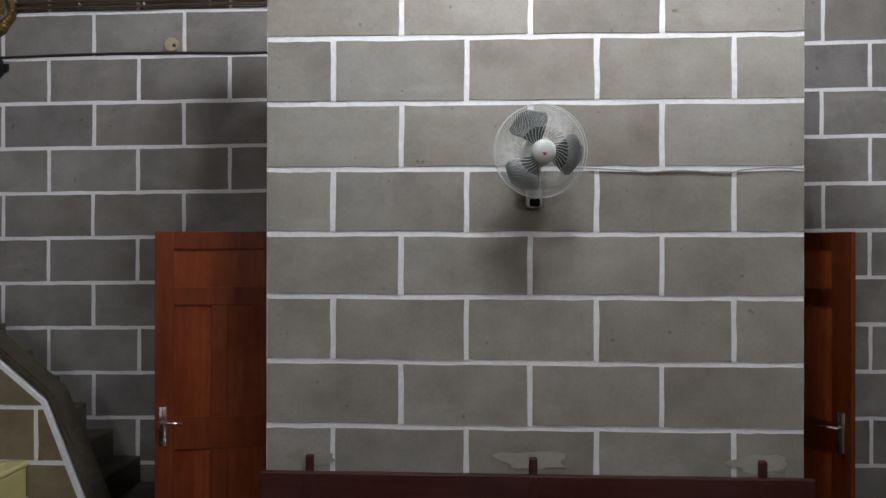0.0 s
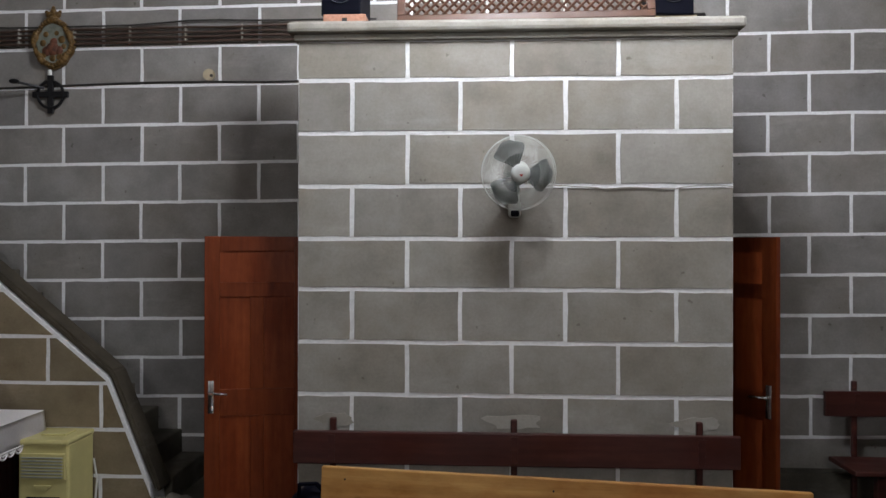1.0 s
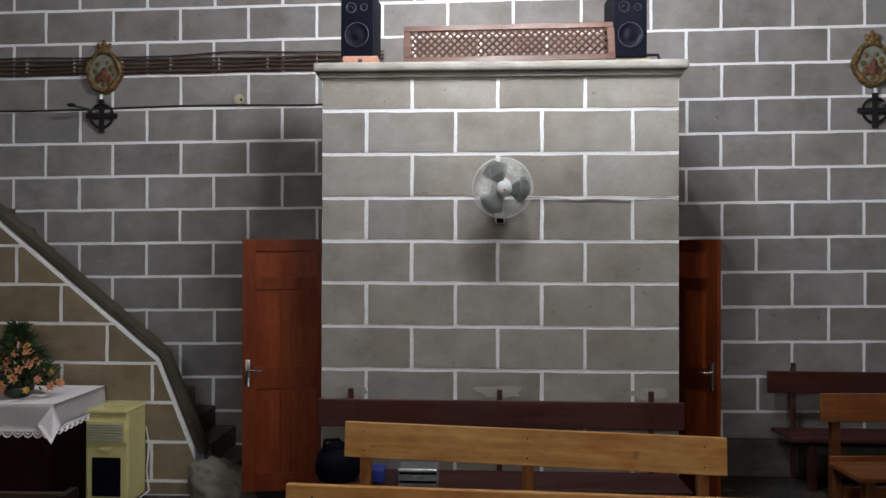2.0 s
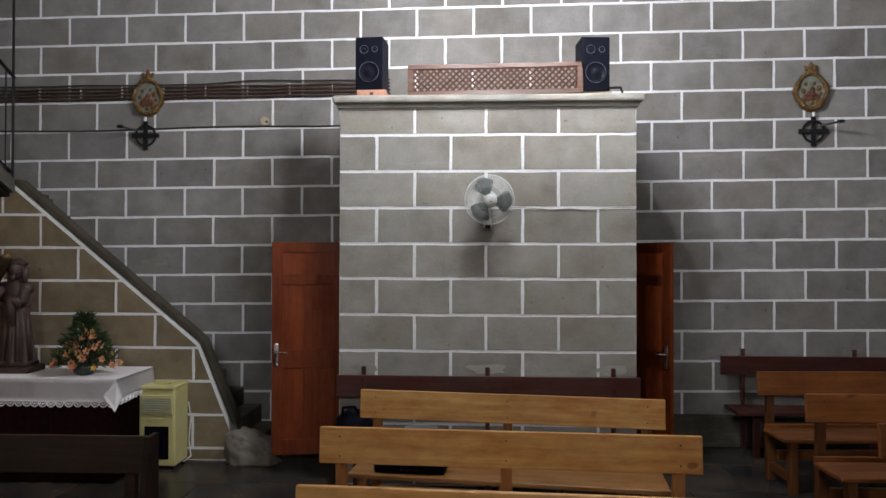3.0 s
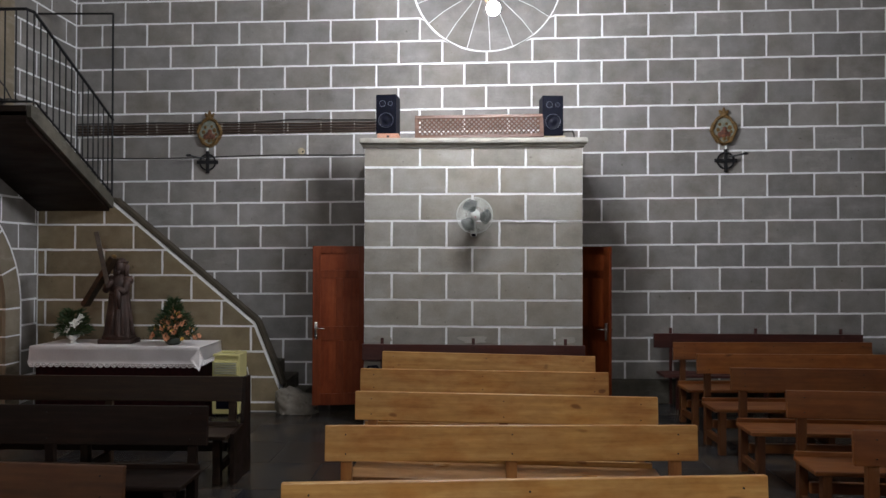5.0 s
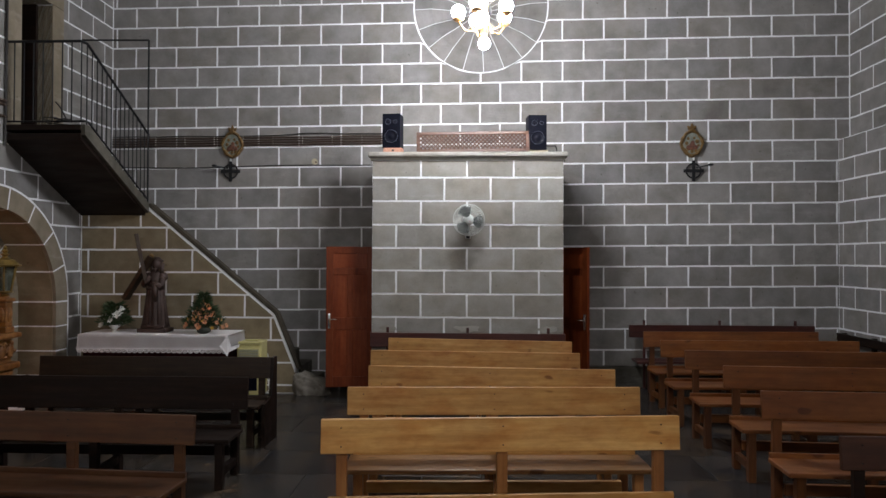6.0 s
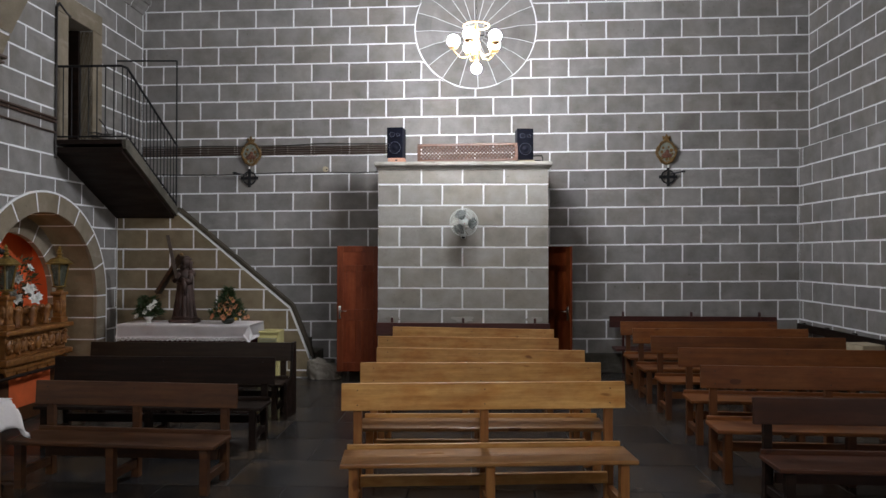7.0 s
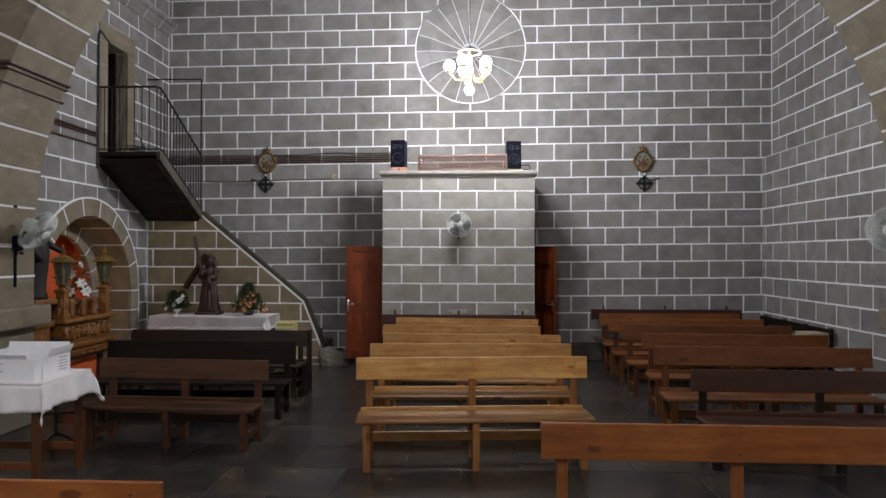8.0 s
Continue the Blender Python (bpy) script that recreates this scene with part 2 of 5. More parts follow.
    return res["verts"]


def ball(bm, c, r, u=12, v=8, sc=(1, 1, 1)):
    res = bmesh.ops.create_uvsphere(bm, u_segments=u, v_segments=v, radius=r)
    bmesh.ops.transform(bm, matrix=Matrix.Translation(c) @ Matrix.Diagonal((*sc, 1)), verts=res["verts"])
    return res["verts"]


def lathe(bm, prof, seg=20, m=None):
    """prof: list of (radius, z)."""
    rings = []
    for r, z in prof:
        rings.append([bm.verts.new((r * math.cos(2 * math.pi * i / seg), r * math.sin(2 * math.pi * i / seg), z)) for i in range(seg)])
    for a, b in zip(rings, rings[1:]):
        for i in range(seg):
            bm.faces.new((a[i], a[(i + 1) % seg], b[(i + 1) % seg], b[i]))
    bm.faces.new(list(reversed(rings[0])))
    bm.faces.new(rings[-1])
    vs = [v for r in rings for v in r]
    if m is not None:
        bmesh.ops.transform(bm, matrix=m, verts=vs)
    return vs


def prism(bm, pts, depth_vec):
    """A flat polygon (3D points) pushed along depth_vec."""
    d = Vector(depth_vec)
    a = [bm.verts.new(p) for p in pts]
    b = [bm.verts.new(Vector(p) + d) for p in pts]
    bm.faces.new(a)
    bm.faces.new(list(reversed(b)))
    n = len(pts)
    for i in range(n):
        bm.faces.new((a[i], b[i], b[(i + 1) % n], a[(i + 1) % n]))
    return a + b


def tube(bm, pts, r, seg=6):
    for a, b in zip(pts, pts[1:]):
        rod(bm, a, b, r, seg)
        ball(bm, b, r, 6, 4)


def mesh_of(name, bm, mat, smooth=False):
    bmesh.ops.recalc_face_normals(bm, faces=bm.faces)
    me = bpy.data.meshes.new(name)
    bm.to_mesh(me)
    bm.free()
    me.materials.append(mat)
    if smooth:
        for p in me.polygons:
            p.use_smooth = True
    return me


def part(name, bm, mat, parent, label="", smooth=False):
    ob = new(name, mesh_of(name, bm, mat, smooth))
    ob.parent = parent
    if label:
        ob["label"] = label
    return ob


def thing(name, label, category, at=None, group="", kind=""):
    ob = new(name)
    ob.empty_display_size = 0.1
    if at is not None:
        ob.matrix_basis = at
    return tagged(ob, label, category, group, kind)


def solid(name, bm, mat, label, category, group="", kind="", smooth=False):
    return tagged(new(name, mesh_of(name, bm, mat, smooth)), label, category, group, kind)


def B():
    return bmesh.new()


# ---- the large structure ----
def structure(name, boxes, mat, label, category, bev=0.0):
    bm = B()
    for b in boxes:
        box(bm, *b, bev=bev)
    return solid(name, bm, mat, label, category, kind="structure")


floor = structure("floor", [(XL - 0.6, YN - 0.4, FLOOR - 0.3, XR + 0.6, YB + 0.6, FLOOR - 0.006)], GROUT, "worn grey stone slab floor of a church nave", "floor")
ceiling = structure("ceiling", [(XL - 0.6, YN - 0.4, ZC, XR + 0.6, YB + 0.6, ZC + 0.3)], PLASTER, "plain dark plaster ceiling over the nave, out of view", "ceiling")

# back wall with a round window opening
RX, RZ, RR = 0.655, 6.0, 1.10
RIN = 0.18


def wall_with_hole(name, to3, u0, u1, v0, v1, outline, mat, label, depth, steps=48):
    """A wall slab in the (u, v) plane with one closed hole, given as outline(angle) -> (u, v) round its centre."""
    bm = B()
    hole = [outline(2 * math.pi * i / steps) for i in range(steps)]
    cu = sum(p[0] for p in hole) / steps
    cv = sum(p[1] for p in hole) / steps
    outer = []
    for i in range(steps):
        a = math.atan2(hole[i][1] - cv, hole[i][0] - cu)
        c, s = math.cos(a), math.sin(a)
        k = min(((u1 - cu) / c) if c > 1e-6 else ((u0 - cu) / c) if c < -1e-6 else 1e9,
                ((v1 - cv) / s) if s > 1e-6 else ((v0 - cv) / s) if s < -1e-6 else 1e9)
        outer.append((cu + c * k, cv + s * k))
    front = [[bm.verts.new(to3(u, v, 0)) for u, v in ring] for ring in (hole, outer)]
    back = [[bm.verts.new(to3(u, v, depth)) for u, v in ring] for ring in (hole, outer)]
    for i in range(steps):
        j = (i + 1) % steps
        bm.faces.new((front[0][i], front[0][j], front[1][j], front[1][i]))
        bm.faces.new((back[0][j], back[0][i], back[1][i], back[1][j]))
        bm.faces.new((front[0][j], front[0][i], back[0][i], back[0][j]))
        # corners of the slab are filled by wedges
        a, b = outer[i], outer[j]
        for cu_, cv_ in ((u0, v0), (u1, v0), (u1, v1), (u0, v1)):
            on_a = abs(a[0] - cu_) < 1e-5 or abs(a[1] - cv_) < 1e-5
            on_b = abs(b[0] - cu_) < 1e-5 or abs(b[1] - cv_) < 1e-5
            same = abs(a[0] - b[0]) < 1e-5 or abs(a[1] - b[1]) < 1e-5
            if on_a and on_b and not same:
                for k, ring, s in ((0, front, 0), (1, back, depth)):
                    q = bm.verts.new(to3(cu_, cv_, s))
                    bm.faces.new((ring[1][i], ring[1][j], q))
    return solid(name, bm, mat, label, "wall", kind="structure")


wall_back = wall_with_hole("wall_back", lambda u, v, s: (u, YB + s, v), XL - 0.6, XR + 0.6, FLOOR, ZC,
                           lambda a: (RX + (RR - 0.02) * math.cos(a), RZ + (RR - 0.02) * math.sin(a)), JOINT,
                           "grey granite block wall with white painted joints", 0.6)
wall_right = structure("wall_right", [(XRL, -0.45, FLOOR, XR + 0.6, YB, ZSTEP), (XR, -0.45, ZSTEP, XR + 0.6, YB, ZC), (XR, YN, FLOOR, XR + 0.6, -0.45, ZC)], JOINT, "grey granite block side wall with white painted joints", "wall")
wall_near = structure("wall_near", [(XL - 0.6, YN - 0.4, FLOOR, XR + 0.6, YN, ZC)], GRANITE, "plain grey stone end wall of the nave", "wall")

# left wall: niche arch below, small door above
NY, NZ, NR = 2.22, 1.24, 1.57
NRI = 1.30
DY0, DY1, DZ0, DZ1 = 2.70, 3.36, 3.57, 5.47


def niche_outline(a, r):
    c, s = math.cos(a), math.sin(a)
    if s >= 0:
        return (NY + r * c, NZ + r * s)
    h = NZ - FLOOR - 0.01
    k = min(r / abs(c) if abs(c) > 1e-6 else 1e9, h / abs(s))
    return (NY + k * c, NZ + k * s)


wall_left_low = wall_with_hole("wall_left", lambda u, v, s: (XL - s, u, v), YN, YB, FLOOR, 3.4,
                               lambda a: niche_outline(a, NRI), JOINT, "grey granite block side wall with an arched niche", 0.6, 64)
bm = B()
box(bm, XL - 0.6, YN, 3.4, XL, DY0, DZ1)
box(bm, XL - 0.6, DY1, 3.4, XL, YB, DZ1)
box(bm, XL - 0.6, DY0, 3.4, XL, DY1, DZ0)
box(bm, XL - 0.6, YN, DZ1, XL, YB, ZC)
part("upper_wall", bm, JOINT, wall_left_low)
bm = B()
box(bm, XL - 2.2, DY0 - 0.8, 3.3, XL - 2.0, DY1 + 0.8, 6.2)
box(bm, XL - 2.0, DY0 - 0.8, 3.3, XL - 0.6, DY0 - 0.6, 6.2)
box(bm, XL - 2.0, DY1 + 0.6, 3.3, XL - 0.6, DY1 + 0.8, 6.2)
box(bm, XL - 2.0, DY0 - 0.6, 6.0, XL - 0.6, DY1 + 0.6, 6.2)
box(bm, XL - 2.0, DY0 - 0.6, 3.3, XL - 0.6, DY1 + 0.6, DZ0)
solid("passage", bm, PITCH, "shade-dark stone passage behind a small upper doorway", "passage", kind="structure")

# transverse arch with its piers
AX, AZ, AR, AY0, AY1 = 0.48, 2.0, 5.10, -1.46, -0.45


def arch_pier(name, side):
    x_in = AX + side * AR
    x_out = XR if side > 0 else XL
    bm = B()
    lo, hi = sorted((x_in, x_out))
    box(bm, lo, AY0, FLOOR, hi, AY1, AZ, bev=0.015)
    p = solid(name, bm, SAND, "sandstone pier carrying a wide round arch", "pier", kind="structure")
    bm = B()
    lo2, hi2 = (x_in - 0.14, x_out) if side > 0 else (x_out, x_in + 0.14)
    box(bm, lo2, AY0 - 0.13, 1.03, hi2, AY1 + 0.13, 1.28, bev=0.03)
    part("ledge", bm, SAND, p)
    for zj in (1.98, 1.63, 0.66, 0.31):
        bm = B()
        box(bm, lo - (0.002 if side > 0 else 0), AY0 - 0.002, zj - 0.013, hi + (0.002 if side < 0 else 0), AY1 + 0.002, zj + 0.013)
        part("joint", bm, JOINT, p)
    return p


pier_left = arch_pier("pier_left", -1)
pier_right = arch_pier("pier_right", 1)
arch = thing("transverse_arch", "wide round sandstone arch with white joints spanning the nave", "arch", kind="structure")
bm = B()
NV = 36
core = []
for i in range(NV + 1):
    a = math.pi * i / NV
    core.append((AX + (AR + 0.012) * math.cos(a), AZ + (AR + 0.012) * math.sin(a)))
for i in range(NV):
    (x0, z0), (x1, z1) = core[i], core[i + 1]
    prism(bm, [(x0, AY0 + 0.006, z0), (x1, AY0 + 0.006, z1), (x1, AY0 + 0.006, ZC), (x0, AY0 + 0.006, ZC)], (0, AY1 - AY0 - 0.012, 0))
part("spandrel", bm, JOINT, arch)


# ---- block facing ----
def block_poly(u0, u1, v0, v1, rnd, clip=None, nu=6, nv=3, wob=0.0028):
    pts = []
    for i in range(nu):
        pts.append((u0 + (u1 - u0) * i / nu, v0))
    for i in range(nv):
        pts.append((u1, v0 + (v1 - v0) * i / nv))
    for i in range(nu):
        pts.append((u1 - (u1 - u0) * i / nu, v1))
    for i in range(nv):
        pts.append((u0, v1 - (v1 - v0) * i / nv))
    pts = [(u + rnd.uniform(-wob, wob), v + rnd.uniform(-wob, wob)) for u, v in pts]
    if clip:
        pts = clip(pts)
    return pts


def poly_block(bm, pts, to3, depth):
    """Polygon pts (u, v) as a block whose face stands depth proud of the wall, edges eased."""
    n = len(pts)
    cu = sum(p[0] for p in pts) / n
    cv = sum(p[1] for p in pts) / n
    a = [bm.verts.new(to3(u, v, -0.004)) for u, v in pts]
    ease = 0.0025
    b = []
    for u, v in pts:
        du, dv = cu - u, cv - v
        k = math.hypot(du, dv) or 1
        b.append(bm.verts.new(to3(u + du / k * ease, v + dv / k * ease, depth)))
    for i in range(n):
        j = (i + 1) % n
        bm.faces.new((a[i], a[j], b[j], b[i]))
    bm.faces.new(b)


def area(pts):
    return abs(sum(a[0] * b[1] - b[0] * a[1] for a, b in zip(pts, pts[1:] + pts[:1]))) / 2


def dedupe(pts, eps=0.004):
    out = []
    for p in pts:
        if not out or math.hypot(p[0] - out[-1][0], p[1] - out[-1][1]) > eps:
            out.append(p)
    while len(out) > 1 and math.hypot(out[0][0] - out[-1][0], out[0][1] - out[-1][1]) <= eps:
        out.pop()
    return out


J = 0.0128     # half a joint


def face_blocks(parent, to3, rows, clip, mat, mat_all, near, depth=0.0035, seed=1, name="block", limit=300, gap=J):
    """rows: list of (v0, v1, [(u0, u1), ...]) ; clip(pts) -> pts or None ; near(u, v): whether a block is a part of its own."""
    rnd = random.Random(seed)
    rest = B()
    count = 0
    for v0, v1, spans in rows:
        for u0, u1 in spans:
            if u1 - u0 < 0.05 or v1 - v0 < 0.05:
                continue
            pts = block_poly(u0 + gap, u1 - gap, v0 + gap, v1 - gap, rnd, clip)
            if not pts:
                continue
            pts = dedupe(pts)
            if len(pts) < 3 or area(pts) < 0.004:
                continue
            d = depth + rnd.uniform(-0.001, 0.001)
            if near((u0 + u1) / 2, (v0 + v1) / 2) and count < limit:
                bm = B()
                poly_block(bm, pts, to3, d)
                part(name, bm, mat, parent)
                count += 1
            else:
                poly_block(rest, pts, to3, d)
    if len(rest.verts):
        ob = part("far_blocks", rest, mat_all, parent)
        ob["kind"] = "stuff"
    else:
        rest.free()
    return count


def regular_rows(u_lo, u_hi, v_lo, v_hi, z0, pitch, w, off_even, seed=3, drift=None):
    """Running bond: course lines at z0 + k * pitch, joints at off + n * w, every other course shifted by half a block."""
    rnd = random.Random(seed)
    rows = []
    k = math.floor((v_lo - z0) / pitch)
    while z0 + k * pitch < v_hi:
        a, b = max(v_lo, z0 + k * pitch), min(v_hi, z0 + (k + 1) * pitch)
        off = off_even + (0 if k % 2 == 0 else w / 2)
        n = math.floor((u_lo - off) / w)
        cuts = [u_lo]
        while off + n * w < u_hi:
            c = off + n * w + rnd.uniform(-0.008, 0.008)
            if drift:
                c += drift(c)
            if u_lo + 0.06 < c < u_hi - 0.06:
                cuts.append(c)
            n += 1
        cuts.append(u_hi)
        rows.append((a, b, list(zip(cuts, cuts[1:]))))
        k += 1
    return rows


def clip_out_circle(cu, cv, r):
    def f(pts):
        if all(math.hypot(u - cu, v - cv) < r for u, v in pts):
            return None
        out = []
        for u, v in pts:
            d = math.hypot(u - cu, v - cv)
            if d < r:
                k = r / max(d, 1e-6)
                out.append((cu + (u - cu) * k, cv + (v - cv) * k))
            else:
                out.append((u, v))
        return out
    return f


def clip_half(pts, f):
    """Keep where f(u, v) >= 0 (Sutherland and Hodgman)."""
    out = []
    n = len(pts)
    for i in range(n):
        p, q = pts[i], pts[(i + 1) % n]
        a, b = f(*p), f(*q)
        if a >= 0:
            out.append(p)
        if (a >= 0) != (b >= 0):
            t = a / (a - b)
            out.append((p[0] + (q[0] - p[0]) * t, p[1] + (q[1] - p[1]) * t))
    return out


TILT = 0.0105


def back3(u, v, s):
    return (u, YB - s, v + TILT * (u - 3.0))


# ---- porch, cornice, doors ----
porch = thing("porch", "grey granite block entrance porch with white painted joints", "porch", kind="structure")
bm = B()
box(bm, PX0, PY, FLOOR, PX1, PY + 0.25, PTOP)
part("front_wall", bm, JOINT, porch)
for xa, xb in ((PX0, PX0 + 0.22), (PX1 - 0.22, PX1)):
    bm = B()
    box(bm, xa, PY + 0.25, FLOOR, xb, 3.90, PTOP)
    box(bm, xa, 4.64, FLOOR, xb, YB, PTOP)
    box(bm, xa, 3.90, 2.07, xb, 4.64, PTOP)
    box(bm, xa, 3.90, FLOOR, xb, 4.64, 0.0)
    part("side_wall", bm, PORCH, porch)
bm = B()
box(bm, PX0 + 0.22, PY + 0.25, PTOP - 0.15, PX1 - 0.22, YB, PTOP)
part("roof", bm, TRIMSTONE, porch)
bm = B()
box(bm, PX0 - 0.025, PY - 0.03, PTOP - 0.005, PX1 + 0.025, YB, PTOP + 0.035, bev=0.012)
box(bm, PX0 - 0.06, PY - 0.075, PTOP + 0.035, PX1 + 0.06, YB, PTOP + 0.105, bev=0.022)
part("cornice", bm, TRIMSTONE, porch, "moulded pale stone cornice")

A_CUTS, B_CUTS = [-0.549, 0.127, 0.776, 1.450], [-0.203, 0.446, 1.098]
COURSES = [3.27, 3.02, 2.69, 2.357, 2.03, 1.714, 1.385, 1.058, 0.73, 0.40, 0.07, FLOOR]
porch_rows = []
for i in range(len(COURSES) - 1):
    cuts = [PX0 - 0.012] + (B_CUTS if i % 2 == 0 else A_CUTS) + [PX1 + 0.012]
    porch_rows.append((COURSES[i + 1], COURSES[i], list(zip(cuts, cuts[1:]))))


def door_leaf(name, hinge, free, label):
    """A panelled leaf from the hinge to the free edge, both (x, y)."""
    h, f = Vector((*hinge, 0)), Vector((*free, 0))
    w = (f - h).length
    ang = math.degrees(math.atan2(f.y - h.y, f.x - h.x))
    d = thing(name, label, "door", pose(h.x, h.y, 0.0, 0, 0, ang), kind="structure")
    H = 2.05
    bm = B()
    box(bm, 0, -0.017, 0.012, w, 0.017, H, bev=0.004)
    part("leaf", bm, DOORWOOD, d)
    for side in (-1, 1):
        y = side * 0.021
        bm = B()
        st = 0.10
        fr = [(0, 0.012, st, H), (w - st, 0.012, w, H), (st, H - 0.10, w - st, H), (st, 1.64, w - st, 1.74), (st, 0.84, w - st, 1.02), (st, 0.012, w - st, 0.16),
              (w / 2 - 0.045, 1.02, w / 2 + 0.045, 1.64), (w / 2 - 0.045, 0.16, w / 2 + 0.045, 0.84)]
        for a, b, c, e in fr:
            box(bm, a, min(y, y - side * 0.006), b, c, max(y + side * 0.006, y), e, bev=0.004)
        part("panel_frame", bm, DOORWOOD, d)
        bm = B()
        px = w - 0.045
        box(bm, px - 0.02, min(y, y + side * 0.012), 0.86, px + 0.02, max(y, y + side * 0.012), 1.08, bev=0.003)
        rod(bm, (px, y, 1.0), (px, y + side * 0.055, 1.0), 0.009, 10)
        rod(bm, (px, y + side * 0.052, 1.0), (px - 0.115, y + side * 0.052, 0.995), 0.009, 10, 0.007)
        part("door_handle", bm, CHROME, d, "polished chrome lever handle", smooth=True)
    return d


door_leaf("door_1", (PX0 - 0.025, 3.90), (-1.60, 3.79), "red-brown panelled wooden door standing wide open")
door_leaf("door_2", (PX1 + 0.02, 4.38), (2.185, 3.79), "red-brown panelled wooden door standing ajar")
structure("plinth", [(PX1 + 0.005, YB - 0.14, FLOOR, XRL, YB - 0.001, 0.17), (-1.6, YB - 0.14, FLOOR, PX0 - 0.005, YB - 0.001, 0.17)], DARKSTONE, "low dark stone plinth along the wall", "plinth", 0.012)

# ---- stair against the back wall ----
stair_wall = thing("stair_wall", "ochre block wall with white joints carrying a stone stair", "wall", kind="structure")
SLOPE = [(-2.12, FLOOR), (-2.15, 0.25), (-2.46, 1.02), (-4.43, 2.655), (XL, 2.63)]
bm = B()
prism(bm, [(x, SY, z) for x, z in [(XL, FLOOR)] + SLOPE], (0, 0.22, 0))
part("core", bm, JOINT, stair_wall)
bm = B()
cop = [(-2.12, FLOOR + 0.35), (-2.15, 0.27), (-2.46, 1.03), (-4.43, 2.665)]
top = [(-2.075, FLOOR + 0.35), (-2.105, 0.29), (-2.43, 1.07), (-4.41, 2.72)]
n = len(cop)
f0 = [[bm.verts.new((x, y, z)) for x, z in line] for y in (SY + 0.012, SY + 0.20) for line in (cop, top)]
for i in range(n - 1):
    bm.faces.new((f0[0][i], f0[0][i + 1], f0[1][i + 1], f0[1][i]))
    bm.faces.new((f0[2][i + 1], f0[2][i], f0[3][i], f0[3][i + 1]))
    bm.faces.new((f0[1][i], f0[1][i + 1], f0[3][i + 1], f0[3][i]))
    bm.faces.new((f0[0][i + 1], f0[0][i], f0[2][i], f0[2][i + 1]))
bm.faces.new((f0[0][0], f0[1][0], f0[3][0], f0[2][0]))
bm.faces.new((f0[0][-1], f0[2][-1], f0[3][-1], f0[1][-1]))
bmesh.ops.bevel(bm, geom=list(bm.edges), offset=0.015, segments=2, affect="EDGES")
part("coping", bm, COPE, stair_wall, "dark worn stone coping")
staircase = thing("staircase", "worn dark stone stair rising along the back wall", "stairs", kind="structure")
for i in range(14):
    bm = B()
    x1 = -1.88 - 0.205 * i
    z1 = FLOOR + 0.195 * (i + 1)
    box(bm, x1 - 0.26, SY + 0.225, z1 - 0.3 if i else FLOOR, x1, YB - 0.01, z1, bev=0.012)
    part("step", bm, DARKSTONE, staircase)
bm = B()
box(bm, XL, SY + 0.225, 2.42, -4.60, YB - 0.01, 2.62, bev=0.01)
part("landing", bm, DARKSTONE, staircase)
# rough lump of mortar at the foot of the stair
bm = B()
bmesh.ops.create_icosphere(bm, subdivisions=5, radius=1.0)
for v in bm.verts:
    k = 0.95 + 0.22 * noise.noise(v.co * 1.6) + 0.14 * noise.noise(v.co * 3.7) + 0.08 * noise.noise(v.co * 8.5) + 0.04 * noise.noise(v.co * 19)
    q = Vector([math.copysign(abs(c) ** 0.7, c) for c in v.co])
    v.co = Vector((q.x * 0.29 * k - 1.87, q.y * 0.20 * k + 4.17, max(FLOOR, FLOOR + 0.02 + q.z * 0.28 * k * (1 - 0.42 * q.x))))
solid("mortar_lump", bm, MORTAR, "rough pale lump of mortar at the foot of the stair", "stone", smooth=True)

# upper flight to the doorway
flight = thing("upper_flight", "dark wooden flight rising along the side wall to a doorway", "stairs", kind="structure")
FX = -4.40
for i in range(5):
    bm = B()
    ya = SY - 0.348 * i
    zt = 2.64 + 0.186 * (i + 1)
    box(bm, XL + 0.004, ya - 0.372, zt - 0.07, FX - 0.05, ya, zt, bev=0.008)
    box(bm, XL + 0.004, ya - 0.03, zt - 0.215, FX - 0.05, ya, zt - 0.07)
    part("step", bm, DARKWOOD, flight)
for xs in (FX - 0.05,):
    bm = B()
    prism(bm, [(xs, SY, 2.56), (xs, SY, 2.70), (xs, 2.50, 3.57), (xs, 2.39, 3.57), (xs, 2.39, 3.44)], (0.05, 0, 0))
    part("stringer", bm, DARKSTONE, flight)
bm = B()
prism(bm, [(XL + 0.004, SY + 0.0, 2.52), (XL + 0.004, SY, 2.60), (XL + 0.004, 2.39, 3.46), (XL + 0.004, 2.39, 3.38)], (FX - 0.06 - XL, 0, 0))
part("soffit", bm, DARKWOOD, flight)
rail = thing("stair_railing", "black iron railing with thin upright bars on the stair", "railing", kind="structure")
bm = B()
tube(bm, [(XL + 0.03, 2.41, 4.64), (FX - 0.08, 2.41, 4.64), (FX - 0.02, 2.46, 4.62), (FX - 0.02, SY, 3.76)], 0.018)
part("handrail", bm, IRON, rail)
bm = B()
tube(bm, [(XL + 0.03, 2.41, 3.615), (FX - 0.02, 2.41, 3.615), (FX - 0.02, 2.5, 3.62), (FX - 0.02, SY, 2.76)], 0.012)
part("bottom_rail", bm, IRON, rail)
for i in range(8):
    bm = B()
    x = XL + 0.12 + i * 0.125
    rod(bm, (x, 2.41, 3.60), (x, 2.41, 4.64), 0.008, 6)
    part("bar", bm, IRON, rail)
for i in range(14):
    bm = B()
    s = i / 14
    y = 2.46 + (SY - 2.46) * s
    rod(bm, (FX - 0.02, y, 3.57 - 0.94 * s), (FX - 0.02, y, 4.62 - 0.86 * s), 0.008, 6)
    part("bar", bm, IRON, rail)
bm = B()
